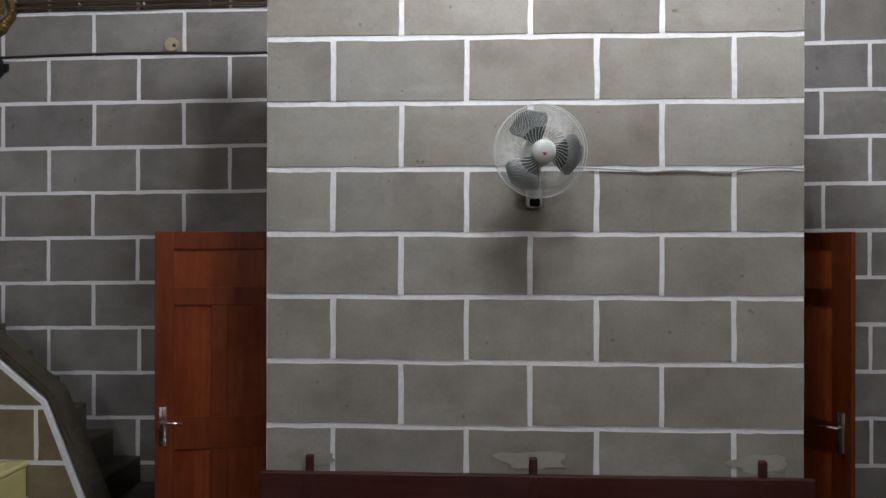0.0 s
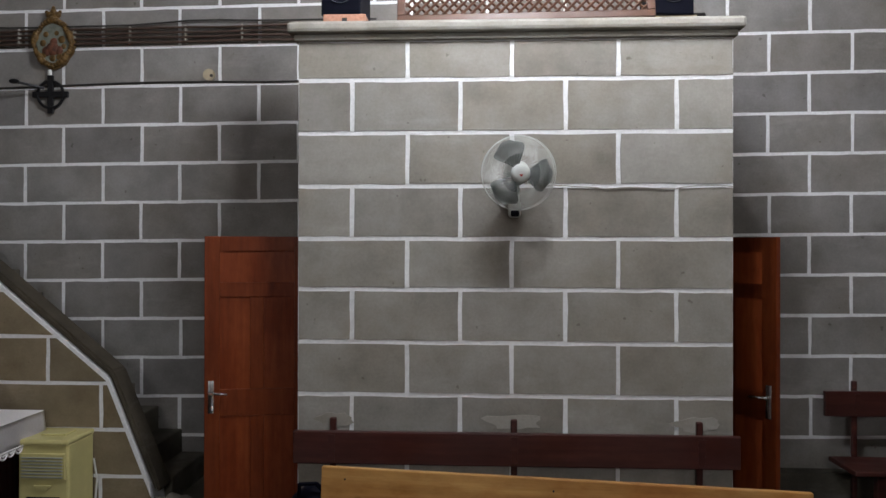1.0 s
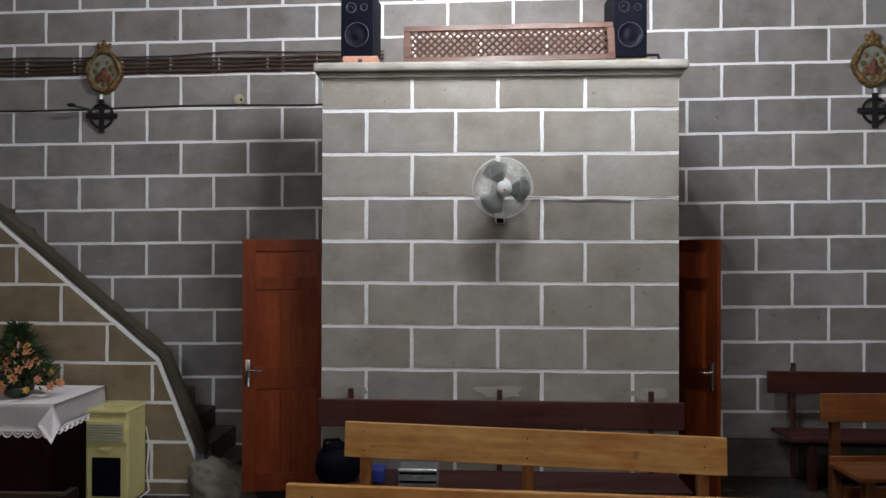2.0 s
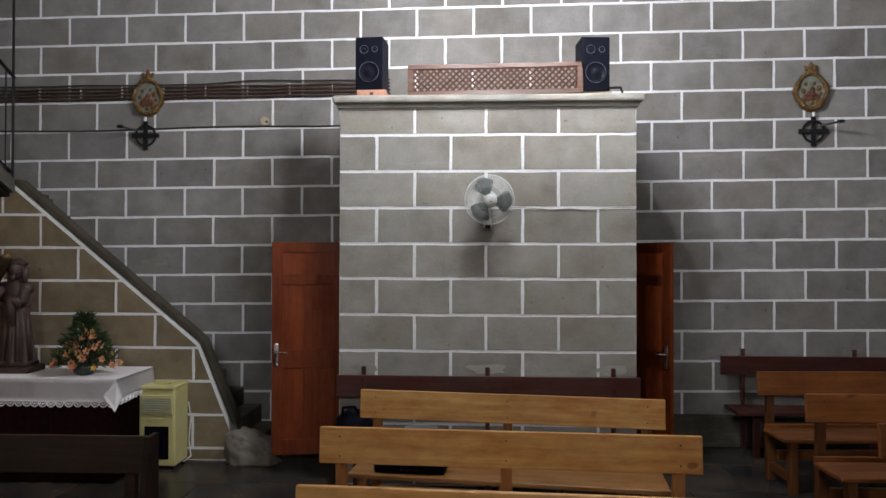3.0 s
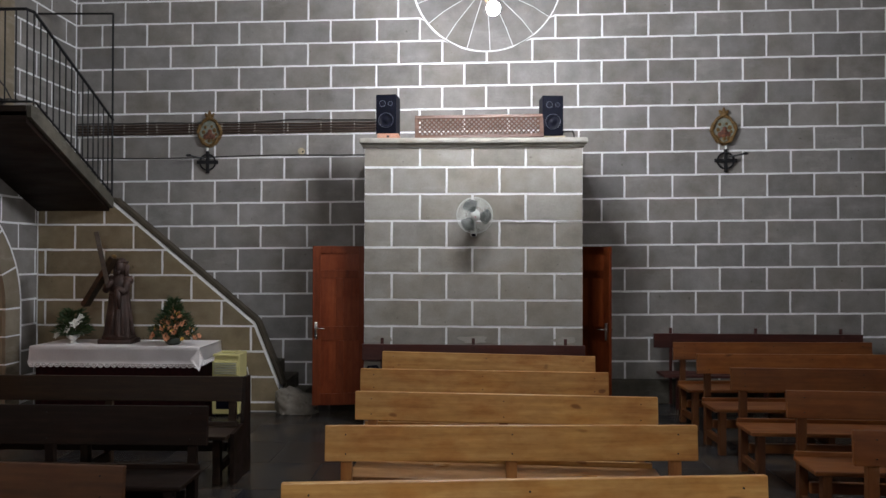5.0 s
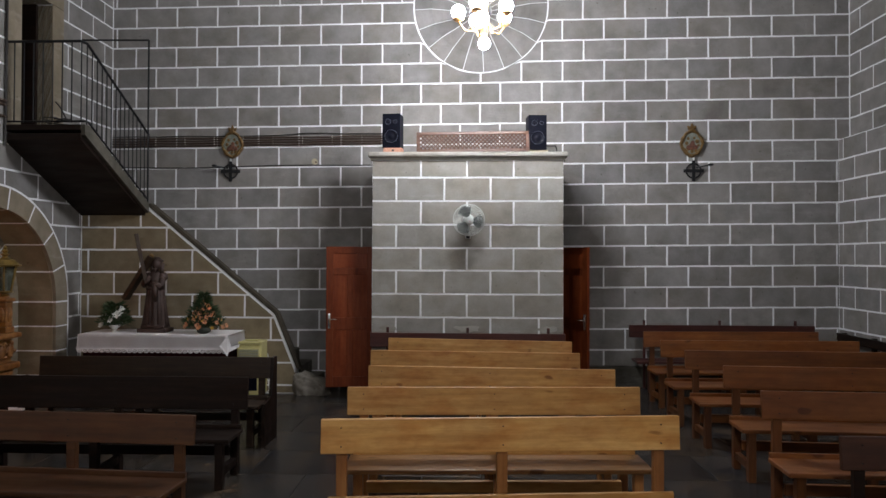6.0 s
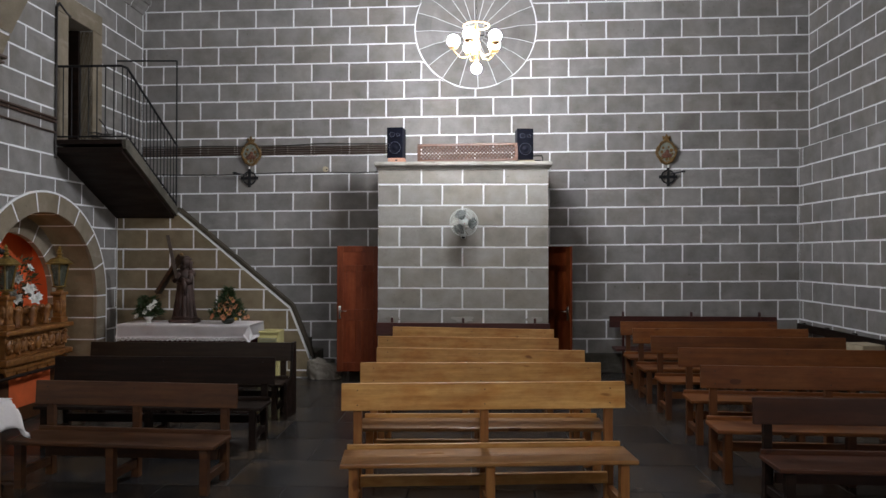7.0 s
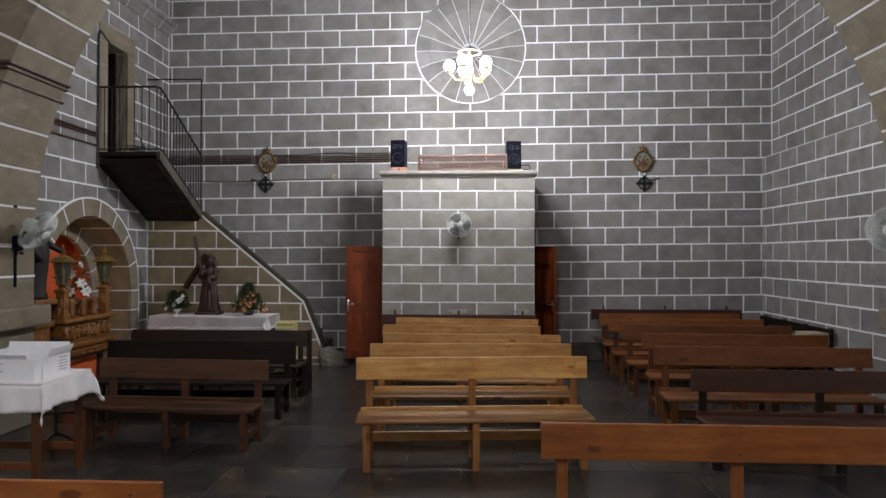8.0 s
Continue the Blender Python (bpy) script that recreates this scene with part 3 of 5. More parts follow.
rod(bm, (FX - 0.02, SY - 0.01, 2.64), (FX - 0.02, SY - 0.01, 5.20), 0.014, 8)
rod(bm, (FX - 0.02, SY - 0.01, 5.20), (XL, SY - 0.01, 5.21), 0.014, 8)
part("tall_post", bm, IRON, rail)

# doorway above
surround = thing("door_3", "sandstone framed small doorway opening on a dark passage", "doorway", kind="structure")
bm = B()
for ya, yb2, za, zb in ((2.42, DY0, 3.50, DZ1), (DY1, 3.63, 3.50, DZ1), (2.42, 3.63, DZ1, 5.78)):
    box(bm, XL - 0.42, ya, za, XL + 0.02, yb2, zb, bev=0.012)
part("door_frame", bm, SAND, surround)
# Added dark board: covers the deep reveal so the opening reads as shade
bm = B()
box(bm, XL - 0.75, DY1 - 0.052, DZ0 + 0.004, XL - 0.19, DY1 - 0.006, DZ1 - 0.01, bev=0.004)
part("leaf", bm, DARKWOOD, surround, "dark board added over the reveal as the opening's shade")
bm = B()
tube(bm, [(XL + 0.03, 2.38, 3.3), (XL + 0.03, 2.39, 5.5), (XL + 0.03, 2.45, 5.58), (XL + 0.03, 2.62, 5.5), (XL + 0.03, 2.72, 5.48)], 0.016)
solid("door_cable", bm, CABLE, "dark cable clipped beside the upper doorway", "cable", kind="structure")
cornice_left = thing("cornice_left", "moulded stone string course on the side wall", "cornice", kind="structure")
prof = [(0.0, 6.30), (0.03, 6.31), (0.05, 6.36), (0.10, 6.42), (0.12, 6.47), (0.16, 6.48), (0.16, 6.57), (0.0, 6.60)]
y = AY1 + 0.01
while y < YB - 0.1:
    y1 = min(y + 0.62, YB - 0.01)
    bm = B()
    prism(bm, [(XL + 0.001 + d, y + 0.006, z) for d, z in prof], (0, y1 - y - 0.012, 0))
    part("moulding", bm, GRANITE, cornice_left)
    bm = B()
    prism(bm, [(XL + 0.001 + d * 0.985, y1 - 0.006, z) for d, z in prof], (0, 0.012, 0))
    part("joint", bm, JOINT, cornice_left)
    y = y1

# ---- round window ----
rose = thing("window_1", "round splayed stone window with white painted radial joints", "window", kind="structure")
bm = B()
S = 48
prof = [(RR + 0.005, YB + 0.004), (0.80, YB + 0.004), (RIN, YB + 0.24), (RIN, YB + 0.5)]
rings = [[bm.verts.new((RX + r * math.cos(2 * math.pi * i / S), y, RZ + r * math.sin(2 * math.pi * i / S))) for i in range(S)] for r, y in prof]
for a, b in zip(rings, rings[1:]):
    for i in range(S):
        bm.faces.new((a[i], b[i], b[(i + 1) % S], a[(i + 1) % S]))
part("backing", bm, JOINT, rose)
for i in range(20):
    bm = B()
    a0, a1 = 2 * math.pi * i / 20 + 0.045, 2 * math.pi * (i + 1) / 20 + 0.045
    lines = []
    for lift in (0.006, -0.003):
        for r, y in ((RR - 0.02, YB), (0.80, YB), (RIN + 0.006, YB + 0.236)):
            g = 0.0055 / r
            lines.append([bm.verts.new((RX + r * math.cos(a), y - lift, RZ + r * math.sin(a))) for a in [a0 + g + (a1 - a0 - 2 * g) * q / 3 for q in range(4)]])
    top3, bot3 = lines[:3], lines[3:]
    for k in range(2):
        for q in range(3):
            bm.faces.new((top3[k][q], top3[k][q + 1], top3[k + 1][q + 1], top3[k + 1][q]))
        bm.faces.new((top3[k][0], top3[k + 1][0], bot3[k + 1][0], bot3[k][0]))
        bm.faces.new((top3[k][3], bot3[k][3], bot3[k + 1][3], top3[k + 1][3]))
    for q in range(3):
        bm.faces.new((top3[0][q], bot3[0][q], bot3[0][q + 1], top3[0][q + 1]))
        bm.faces.new((top3[2][q], top3[2][q + 1], bot3[2][q + 1], bot3[2][q]))
    part("voussoir", bm, GRANITE, rose)
bm = B()
rod(bm, (RX, YB + 0.43, RZ), (RX, YB + 0.45, RZ), RIN + 0.03, 40)
part("pane", bm, DARKGLASS, rose)
bm = B()
rod(bm, (RX - RIN, YB + 0.42, RZ), (RX + RIN, YB + 0.42, RZ), 0.014, 6)
rod(bm, (RX, YB + 0.42, RZ - RIN), (RX, YB + 0.42, RZ + RIN), 0.014, 6)
part("window_frame", bm, IRON, rose)

# ---- niche with its altar ----
niche = thing("niche", "round-arched stone niche with white joints in the side wall", "niche", kind="structure")
def ring_piece(a0, a1, r0, r1, s0, s1, steps=4):
    bm = B()
    inner = [(NY + r0 * math.cos(a0 + (a1 - a0) * i / steps), NZ + r0 * math.sin(a0 + (a1 - a0) * i / steps)) for i in range(steps + 1)]
    outer = [(NY + r1 * math.cos(a0 + (a1 - a0) * i / steps), NZ + r1 * math.sin(a0 + (a1 - a0) * i / steps)) for i in range(steps + 1)]
    prism(bm, [(XL + s0, y, z) for y, z in inner + outer[::-1]], (s1 - s0, 0, 0))
    return bm
for i in range(9):
    a0, a1 = math.pi * i / 9 + 0.007, math.pi * (i + 1) / 9 - 0.007
    part("voussoir", ring_piece(a0, a1, NRI - 0.03, NR - 0.025, -0.02, 0.028), SAND, niche)
    part("soffit_stone", ring_piece(a0, a1, NRI - 0.035, NRI + 0.01, -0.58, -0.025), OCHRE, niche)
    part("inner_voussoir", ring_piece(a0, a1, 0.98, NRI - 0.04, -0.60, -0.52), SAND, niche)
for i in range(10):
    a0, a1 = math.pi * i / 9 - 0.0085, math.pi * i / 9 + 0.0085
    part("joint", ring_piece(a0, a1, NRI - 0.031, NR - 0.025, -0.02, 0.0295, 1), JOINT, niche)
    part("joint", ring_piece(a0, a1, NRI - 0.037, NRI + 0.01, -0.58, -0.025, 1), JOINT, niche)
    part("joint", ring_piece(a0, a1, 0.978, NRI - 0.04, -0.60, -0.5185, 1), JOINT, niche)
part("outline_joint", ring_piece(0.0, math.pi, NR - 0.026, NR + 0.004, -0.02, 0.0275, 40), JOINT, niche)
for side in (-1, 1):
    for k in range(1, 4):
        z = FLOOR + 0.35 * k
        for ra, rb, s0, s1 in ((NRI - 0.032, NR - 0.025, -0.02, 0.0295), (NRI - 0.037, NRI + 0.01, -0.58, -0.025), (0.978, NRI - 0.04, -0.60, -0.5185)):
            bm = B()
            ya, yb2 = sorted((NY + side * ra, NY + side * rb))
            box(bm, XL + s0, ya, z - 0.0085, XL + s1, yb2, z + 0.0085)
            part("joint", bm, JOINT, niche)
    bm = B()
    ya, yb2 = sorted((NY + side * (NR - 0.026), NY + side * (NR + 0.004)))
    box(bm, XL - 0.02, ya, FLOOR, XL + 0.0275, yb2, NZ)
    part("outline_joint", bm, JOINT, niche)
for side in (-1, 1):
    for k in range(4):
        z0, z1 = FLOOR + 0.35 * k + 0.008, FLOOR + 0.35 * (k + 1) - 0.008
        for nm, ra, rb, s0, s1 in (("jamb_stone", NRI - 0.03, NR - 0.025, -0.02, 0.028), ("reveal_stone", NRI - 0.035, NRI + 0.01, -0.58, -0.025), ("inner_jamb_stone", 0.98, NRI - 0.04, -0.60, -0.52)):
            bm = B()
            ya, yb2 = sorted((NY + side * ra, NY + side * rb))
            box(bm, XL + s0, ya, z0, XL + s1, yb2, z1, bev=0.004)
            part(nm, bm, OCHRE if nm == "reveal_stone" else SAND, niche)
bm = B()
box(bm, XL - 1.0, NY - 1.6, FLOOR, XL - 0.86, NY + 1.6, 3.2)
for side in (-1, 1):
    ya, yb2 = sorted((NY + side * 1.0, NY + side * 1.6))
    box(bm, XL - 0.86, ya, FLOOR, XL - 0.6, yb2, 3.2)
box(bm, XL - 0.86, NY - 1.0, 2.3, XL - 0.6, NY + 1.0, 3.2)
part("recess", bm, ORANGE, niche, "orange painted recess")
lamp = new("niche_lamp", bpy.data.lights.new("niche_lamp", "POINT"))
lamp.data.energy, lamp.data.color, lamp.data.shadow_soft_size = 8.0, (1.0, 0.62, 0.3), 0.05
lamp.location = (XL - 0.42, NY - 0.9, 1.9)
tagged(lamp, "small warm lamp hidden inside the niche", "lamp")

AL = 1.16      # middle of the carved altar
altar = thing("altar", "carved gilt wooden altar table standing before the niche", "altar")
ax0, ax1 = XL + 0.04, XL + 0.60
bm = B()
box(bm, ax0, AL - 0.61, FLOOR, ax1 - 0.12, AL + 0.61, 0.50, bev=0.01)
part("base", bm, UMBER, altar)
# Orange light on the altar's lower front is put into this panel's colour
bm = B()
box(bm, ax1 - 0.122, AL - 0.40, 0.02, ax1 - 0.112, AL + 0.40, 0.42, bev=0.003)
part("lower_panel", bm, ORANGE, altar, "lower panel coloured orange for the niche light")
for z0, z1, e in ((0.58, 0.66, 0.05), (0.94, 1.0, 0.06), (0.50, 0.58, 0.0)):
    bm = B()
    box(bm, ax0, AL - 0.62 - e, z0, ax1 + e, AL + 0.60 + e, z1, bev=0.02)
    part("shelf", bm, GOLDWOOD, altar)
bm = B()
box(bm, ax0, AL - 0.60, 0.66, ax1 - 0.02, AL + 0.58, 0.94, bev=0.01)
part("frieze", bm, GOLDWOOD, altar)
for i in range(6):
    bm = B()
    y0, y1 = AL - 0.60 + i * 0.2, AL - 0.40 + i * 0.2
    pts = [(ax1 - 0.05, y0 + (y1 - y0) * k / 10, 0.50 - 0.075 * math.sin(math.pi * k / 10) ** 0.7) for k in range(11)]
    prism(bm, pts + [(ax1 - 0.05, y1, 0.505), (ax1 - 0.05, y0, 0.505)], (0.03, 0, 0))
    part("valance", bm, GOLDWOOD, altar)
rnd = random.Random(5)
for i in range(9):
    bm = B()
    y = AL - 0.55 + i * 0.135
    ball(bm, (ax1 - 0.01, y, 0.80), 0.075, 10, 8, (0.5, 0.85, 1.25))
    for k in range(5):
        ball(bm, (ax1 + 0.015, y + rnd.uniform(-0.05, 0.05), 0.80 + rnd.uniform(-0.09, 0.09)), rnd.uniform(0.015, 0.03), 7, 5)
    part("carving", bm, GOLDWOOD, altar, smooth=True)
for i in range(5):
    bm = B()
    y = AL - 0.56 + i * 0.28
    prof = [(0.03, 1.0), (0.06, 1.02), (0.03, 1.06), (0.055, 1.13), (0.03, 1.2), (0.045, 1.23)]
    lathe(bm, prof, 10, Matrix.Translation((ax1 - 0.10, y, 0)))
    part("finial", bm, GOLDWOOD, altar, smooth=True)
bm = B()
box(bm, ax0 + 0.08, AL - 0.5, 1.0, ax1 - 0.18, AL + 0.48, 1.22, bev=0.02)
for i in range(7):
    ball(bm, (ax1 - 0.17, AL - 0.45 + 0.15 * i, 1.2), 0.07, 10, 7, (0.5, 1, 0.9))
part("gradine", bm, GOLDWOOD, altar, smooth=False)


bm = B()
rod(bm, (ax1 + 0.03, AL - 0.85, 0.45), (ax1 + 0.03, AL + 0.80, 0.45), 0.022, 8)
part("carrying_pole", bm, DARKWOOD, altar, "dark round carrying pole")


def lantern(y):
    l = thing("lantern", "dark brass altar lantern with glass panes on a carved wooden post", "lantern", pose(-4.94, y, 1.0), "altar lanterns")
    bm = B()
    box(bm, -0.075, -0.075, 0.0, 0.075, 0.075, 0.07, bev=0.012)
    box(bm, -0.06, -0.06, 0.07, 0.06, 0.06, 0.36, bev=0.01)
    for k in range(4):
        c, q = math.cos(math.pi * k / 2), math.sin(math.pi * k / 2)
        ball(bm, (0.06 * c, 0.06 * q, 0.21), 0.045, 8, 6, (0.5 if c else 1, 0.5 if q else 1, 2.0) if k % 2 == 0 else (1, 0.5, 2.0))
    box(bm, -0.08, -0.08, 0.36, 0.08, 0.08, 0.405, bev=0.012)
    lathe(bm, [(0.06, 0.40), (0.04, 0.425)], 12)
    part("post", bm, GOLDWOOD, l)
    bm = B()
    for i in range(6):
        a = math.pi * i / 3
        rod(bm, (0.07 * math.cos(a), 0.07 * math.sin(a), 0.475), (0.128 * math.cos(a), 0.128 * math.sin(a), 0.78), 0.009, 5)
    lathe(bm, [(0.03, 0.42), (0.055, 0.44), (0.03, 0.455), (0.085, 0.47), (0.088, 0.485), (0.06, 0.49)], 12)
    lathe(bm, [(0.165, 0.775), (0.17, 0.79), (0.15, 0.80), (0.10, 0.85), (0.045, 0.87), (0.022, 0.895), (0.045, 0.915), (0.02, 0.935), (0.036, 0.955), (0.014, 0.975), (0.022, 0.99), (0.004, 1.025)], 12)
    part("frame", bm, OLDBRASS, l)
    bm = B()
    lathe(bm, [(0.066, 0.487), (0.124, 0.775)], 6)
    part("pane", bm, LAMPGLASS, l)
    bm = B()
    rod(bm, (0, 0, 0.485), (0, 0, 0.70), 0.024, 8)
    part("candle", bm, OPAL, l)
    return l


lantern(0.64)
lantern(1.70)
# dark carved figure beside the altar, and white flowers on it
bm = B()
lathe(bm, [(0.17, 1.0), (0.18, 1.03), (0.15, 1.1), (0.17, 1.35), (0.19, 1.6), (0.16, 1.82), (0.07, 1.92), (0.06, 1.95)], 16)
ball(bm, (0, 0, 2.03), 0.085, 12, 9, (0.9, 0.9, 1.15))
rod(bm, (0.02, 0.14, 1.78), (0.22, 0.24, 1.62), 0.05, 8, 0.03)
rod(bm, (0.02, -0.14, 1.78), (0.2, -0.12, 1.5), 0.05, 8, 0.035)
bmesh.ops.scale(bm, vec=(1.1, 1.1, 1.0), verts=bm.verts)
bmesh.ops.translate(bm, vec=(XL + 0.36, 0.22, 0.30), verts=bm.verts)
st = solid("statue", bm, FIGURE, "dark carved robed figure standing beside the niche altar", "statue", smooth=True)
bm = B()
box(bm, XL + 0.035, -0.02, FLOOR, XL + 0.56, 0.42, 0.55, bev=0.02)
box(bm, XL + 0.035, 0.02, 0.55, XL + 0.52, 0.38, 1.22, bev=0.02)
for z, e in ((0.55, 0.03), (0.92, 0.02), (1.22, 0.04)):
    box(bm, XL + 0.035, 0.0 - e, z, XL + 0.54 + e, 0.40 + e, z + 0.08, bev=0.02)
solid("pedestal", bm, GOLDWOOD, "moulded brown wooden pedestal beside the niche altar", "pedestal")

# ---- walls' facing details: pipes and cables ----
pipes = thing("wall_pipes", "bundle of thin copper pipes clipped along the wall", "pipes", kind="structure")
for i, (z, r) in enumerate(((3.905, 0.008), (3.865, 0.011), (3.825, 0.011), (3.785, 0.012), (3.745, 0.012))):
    bm = B()
    pts = []
    for k in range(19):
        x = XL + 0.03 + k * (-0.62 - XL - 0.03) / 18
        dz = TILT * (x + 2.0)
        if i == 0:
            dz += 0.022 * math.exp(-((x + 2.0) / 0.45) ** 2) - 0.012 * math.exp(-((x + 3.2) / 0.5) ** 2)
        pts.append((x, YB - 0.028 - r, z + dz + 0.004 * math.sin(k * 1.7 + i)))
    tube(bm, pts, r)
    part("pipe", bm, COPPER if i else CABLE, pipes)
for k in range(10):
    bm = B()
    x = -5.2 + k * 0.49
    box(bm, x - 0.005, YB - 0.046, 3.735 + TILT * (x + 2), x + 0.005, YB - 0.004, 3.885 + TILT * (x + 2), bev=0.002)
    part("clip", bm, TRIMSTONE, pipes)
side_pipes = thing("side_wall_pipes", "dark pipes and cable running along side wall and arch", "pipes", kind="structure")
for z, r in ((3.88, 0.022), (3.83, 0.018), (3.68, 0.016)):
    bm = B()
    xe = AX - math.sqrt(AR ** 2 - (z - AZ) ** 2) + r + 0.012
    zr = z + 0.06
    pts = [(XL + 0.03, 2.4, z - 0.01), (XL + 0.03, AY1 + 0.04, z), (xe, AY1 + 0.04, zr), (xe, AY1 - 0.05, zr), (xe, AY0 - 0.04, zr), (XL + 0.03, AY0 - 0.04, zr), (XL + 0.03, YN, zr)]
    tube(bm, pts, r)
    part("pipe", bm, COPPER, side_pipes)
bm = B()
pts = []
for k in range(24):
    x = XL + 0.02 + k * (PX0 + 0.06 - XL - 0.02) / 23
    pts.append((x, YB - 0.012, 3.395 + TILT * (x + 2.0) + 0.012 * math.sin(x * 1.9) + (0.03 * max(0, (x + 1.5)) if x > -1.5 else 0)))
tube(bm, pts, 0.009)
solid("wall_cable", bm, CABLE, "thin dark cable sagging along the block wall", "cable", kind="structure")
bm = B()
rod(bm, (-2.06, YB - 0.001, 3.46), (-2.06, YB - 0.03, 3.46), 0.05, 14)
jb = solid("junction_box", bm, BUFF, "small round yellowed junction box on the wall", "junction box", kind="structure")
bm = B()
rod(bm, (-2.035, YB - 0.03, 3.45), (-2.035, YB - 0.038, 3.45), 0.014, 8)
part("screw", bm, CABLE, jb)
bm = B()
pts = [(0.60 + k * 0.0595, PY - 0.012, 2.352 + 0.006 * math.sin(k * 0.8) - (0.012 if 6 < k < 15 else 0)) for k in range(21)]
tube(bm, pts, 0.0035)
solid("fan_cable", bm, TRIMSTONE, "thin painted cable along a joint of the porch", "cable", kind="structure")


for px, w in ((-0.66, 0.13), (0.46, 0.2), (1.58, 0.17)):
    rnd = random.Random(int(px * 100) + 500)
    bm = B()
    pts = []
    for i in range(18):
        a = 2 * math.pi * i / 18
        k = rnd.uniform(0.7, 1.1)
        pts.append((px + w * k * math.cos(a), PY - 0.0045, 0.90 + 0.05 * k * math.sin(a)))
    prism(bm, pts, (0, -0.003, 0))
    solid("plaster_patch", bm, FILLING, "pale patch of filling plaster on the porch wall", "patch", "plaster patches", "structure")


# ---- wall fan ----
def wall_fan(m, label, aim=None):
    """Origin at the wall, the fan facing -y."""
    f = thing("wall_fan", label, "fan", m, "wall fans")
    bm = B()
    if aim:
        box(bm, -0.06, -0.075, -0.20, 0.06, 0.0, -0.02, bev=0.02)
        box(bm, -0.016, -0.022, -0.62, 0.016, 0.0, -0.20, bev=0.004)
        rod(bm, (0, -0.05, -0.08), (0, -0.15, 0.02), 0.03, 10)
        part("bracket", bm, BLACK, f, "black wall bracket with a cable duct")
        bm = B()
        box(bm, -0.035, -0.012, 0.30, 0.035, 0.0, 0.42, bev=0.01)
        part("socket", bm, BLACK, f)
    else:
        box(bm, -0.038, -0.085, -0.25, 0.038, 0.0, -0.15, bev=0.018)
        rod(bm, (0, -0.07, -0.2), (0, -0.14, -0.03), 0.028, 10)
        part("bracket", bm, FANWHITE, f)
    bm = B()
    box(bm, -0.026, -0.095, -0.247, 0.026, -0.083, -0.208, bev=0.010)
    part("control", bm, BLACK, f, "black control knob panel")
    head = aim or Matrix.Translation((0.012, -0.24, 0.0)) @ pose(0, 0, 0, 0, 0, 5) @ pose(0, 0, 0, 98)
    bm = B()
    lathe(bm, [(0.05, -0.16), (0.075, -0.12), (0.075, -0.05), (0.05, -0.02)], 18, head)
    part("motor", bm, FANWHITE, f, smooth=True)
    R = 0.216
    for nm, zz, dome in (("rear_guard", -0.03, -0.06), ("front_guard", 0.018, 0.062)):
        bm = B()
        n = 110
        for i in range(n):
            a = 2 * math.pi * i / n
            pr = None
            for s in range(0 if i % 3 == 0 else 2, 6):
                t2 = s / 5
                r = 0.045 + (R - 0.045) * t2
                aa = a + 0.9 * (1 - t2)
                p = head @ Vector((r * math.cos(aa), r * math.sin(aa), zz * 1.0 + dome * (1 - t2 ** 3)))
                if pr is not None:
                    rod(bm, pr, p, 0.0018 if aim else 0.0009, 3)
                pr = p
        for rr, k in ((R, 0.0022),):
            prev = None
            for i in range(49):
                a = 2 * math.pi * i / 48
                t2 = (rr - 0.045) / (R - 0.045)
                p = head @ Vector((rr * math.cos(a), rr * math.sin(a), zz + dome * (1 - t2 ** 3)))
                if prev is not None:
                    rod(bm, prev, p, k, 5)
                prev = p
        part(nm, bm, FANWHITE, f)
    for b in range(3):
        bm = B()
        base = math.radians(110 + 120 * b)
        rows = []
        for s in range(9):
            r = 0.035 + 0.165 * s / 8
            half = (0.48 + 0.24 * s / 8) * math.sqrt(max(0.03, 1 - (abs(s - 3.6) / 4.45) ** 4))
            line = []
            for q in range(7):
                w = -1 + q / 3
                a = base + w * half + 0.1 * s / 8
                line.append(bm.verts.new(head @ Vector((r * math.cos(a), r * math.sin(a), 0.009 * w))))
            rows.append(line)
        for a, c in zip(rows, rows[1:]):
            for q in range(6):
                bm.faces.new((a[q], a[q + 1], c[q + 1], c[q]))
        bmesh.ops.solidify(bm, geom=list(bm.faces), thickness=0.003)
        part("blade", bm, FANGREY if aim else FANBLADE, f, smooth=True)
    bm = B()
    lathe(bm, [(0.055, 0.07), (0.056, 0.085), (0.048, 0.097), (0.02, 0.102)], 24, head)
    cap = part("cap", bm, FANWHITE, f, smooth=True)
    bm = B()
    prism(bm, [head @ Vector(p) for p in ((-0.012, -0.004, 0.1025), (0.012, -0.004, 0.1025), (0.0, -0.019, 0.1025))], head.to_3x3() @ Vector((0, 0, 0.002)))
    part("mark", bm, REDMARK, cap)
    return f


wall_fan(pose(0.46, PY, 2.41), "white three-bladed wall fan with wire guard on the porch")
pier_aim = Matrix.Translation((0.03, -0.27, 0.03)) @ pose(0, 0, 0, 0, 0, 2) @ pose(0, 0, 0, 126) @ Matrix.Diagonal((1.15, 1.15, 1.15, 1))
wall_fan(pose(AX - AR, -0.82, 2.13, 0, 0, 90), "grey wall fan tilted down on a black bracket on the pier", pier_aim)
pier_aim = Matrix.Translation((0.0, -0.26, 0.03)) @ pose(0, 0, 0, 0, 0, 50) @ pose(0, 0, 0, 98) @ Matrix.Diagonal((1.15, 1.15, 1.15, 1))
wall_fan(pose(AX + AR, -0.79, 2.15, 0, 0, -90), "grey wall fan turned to the nave on the opposite pier", pier_aim)



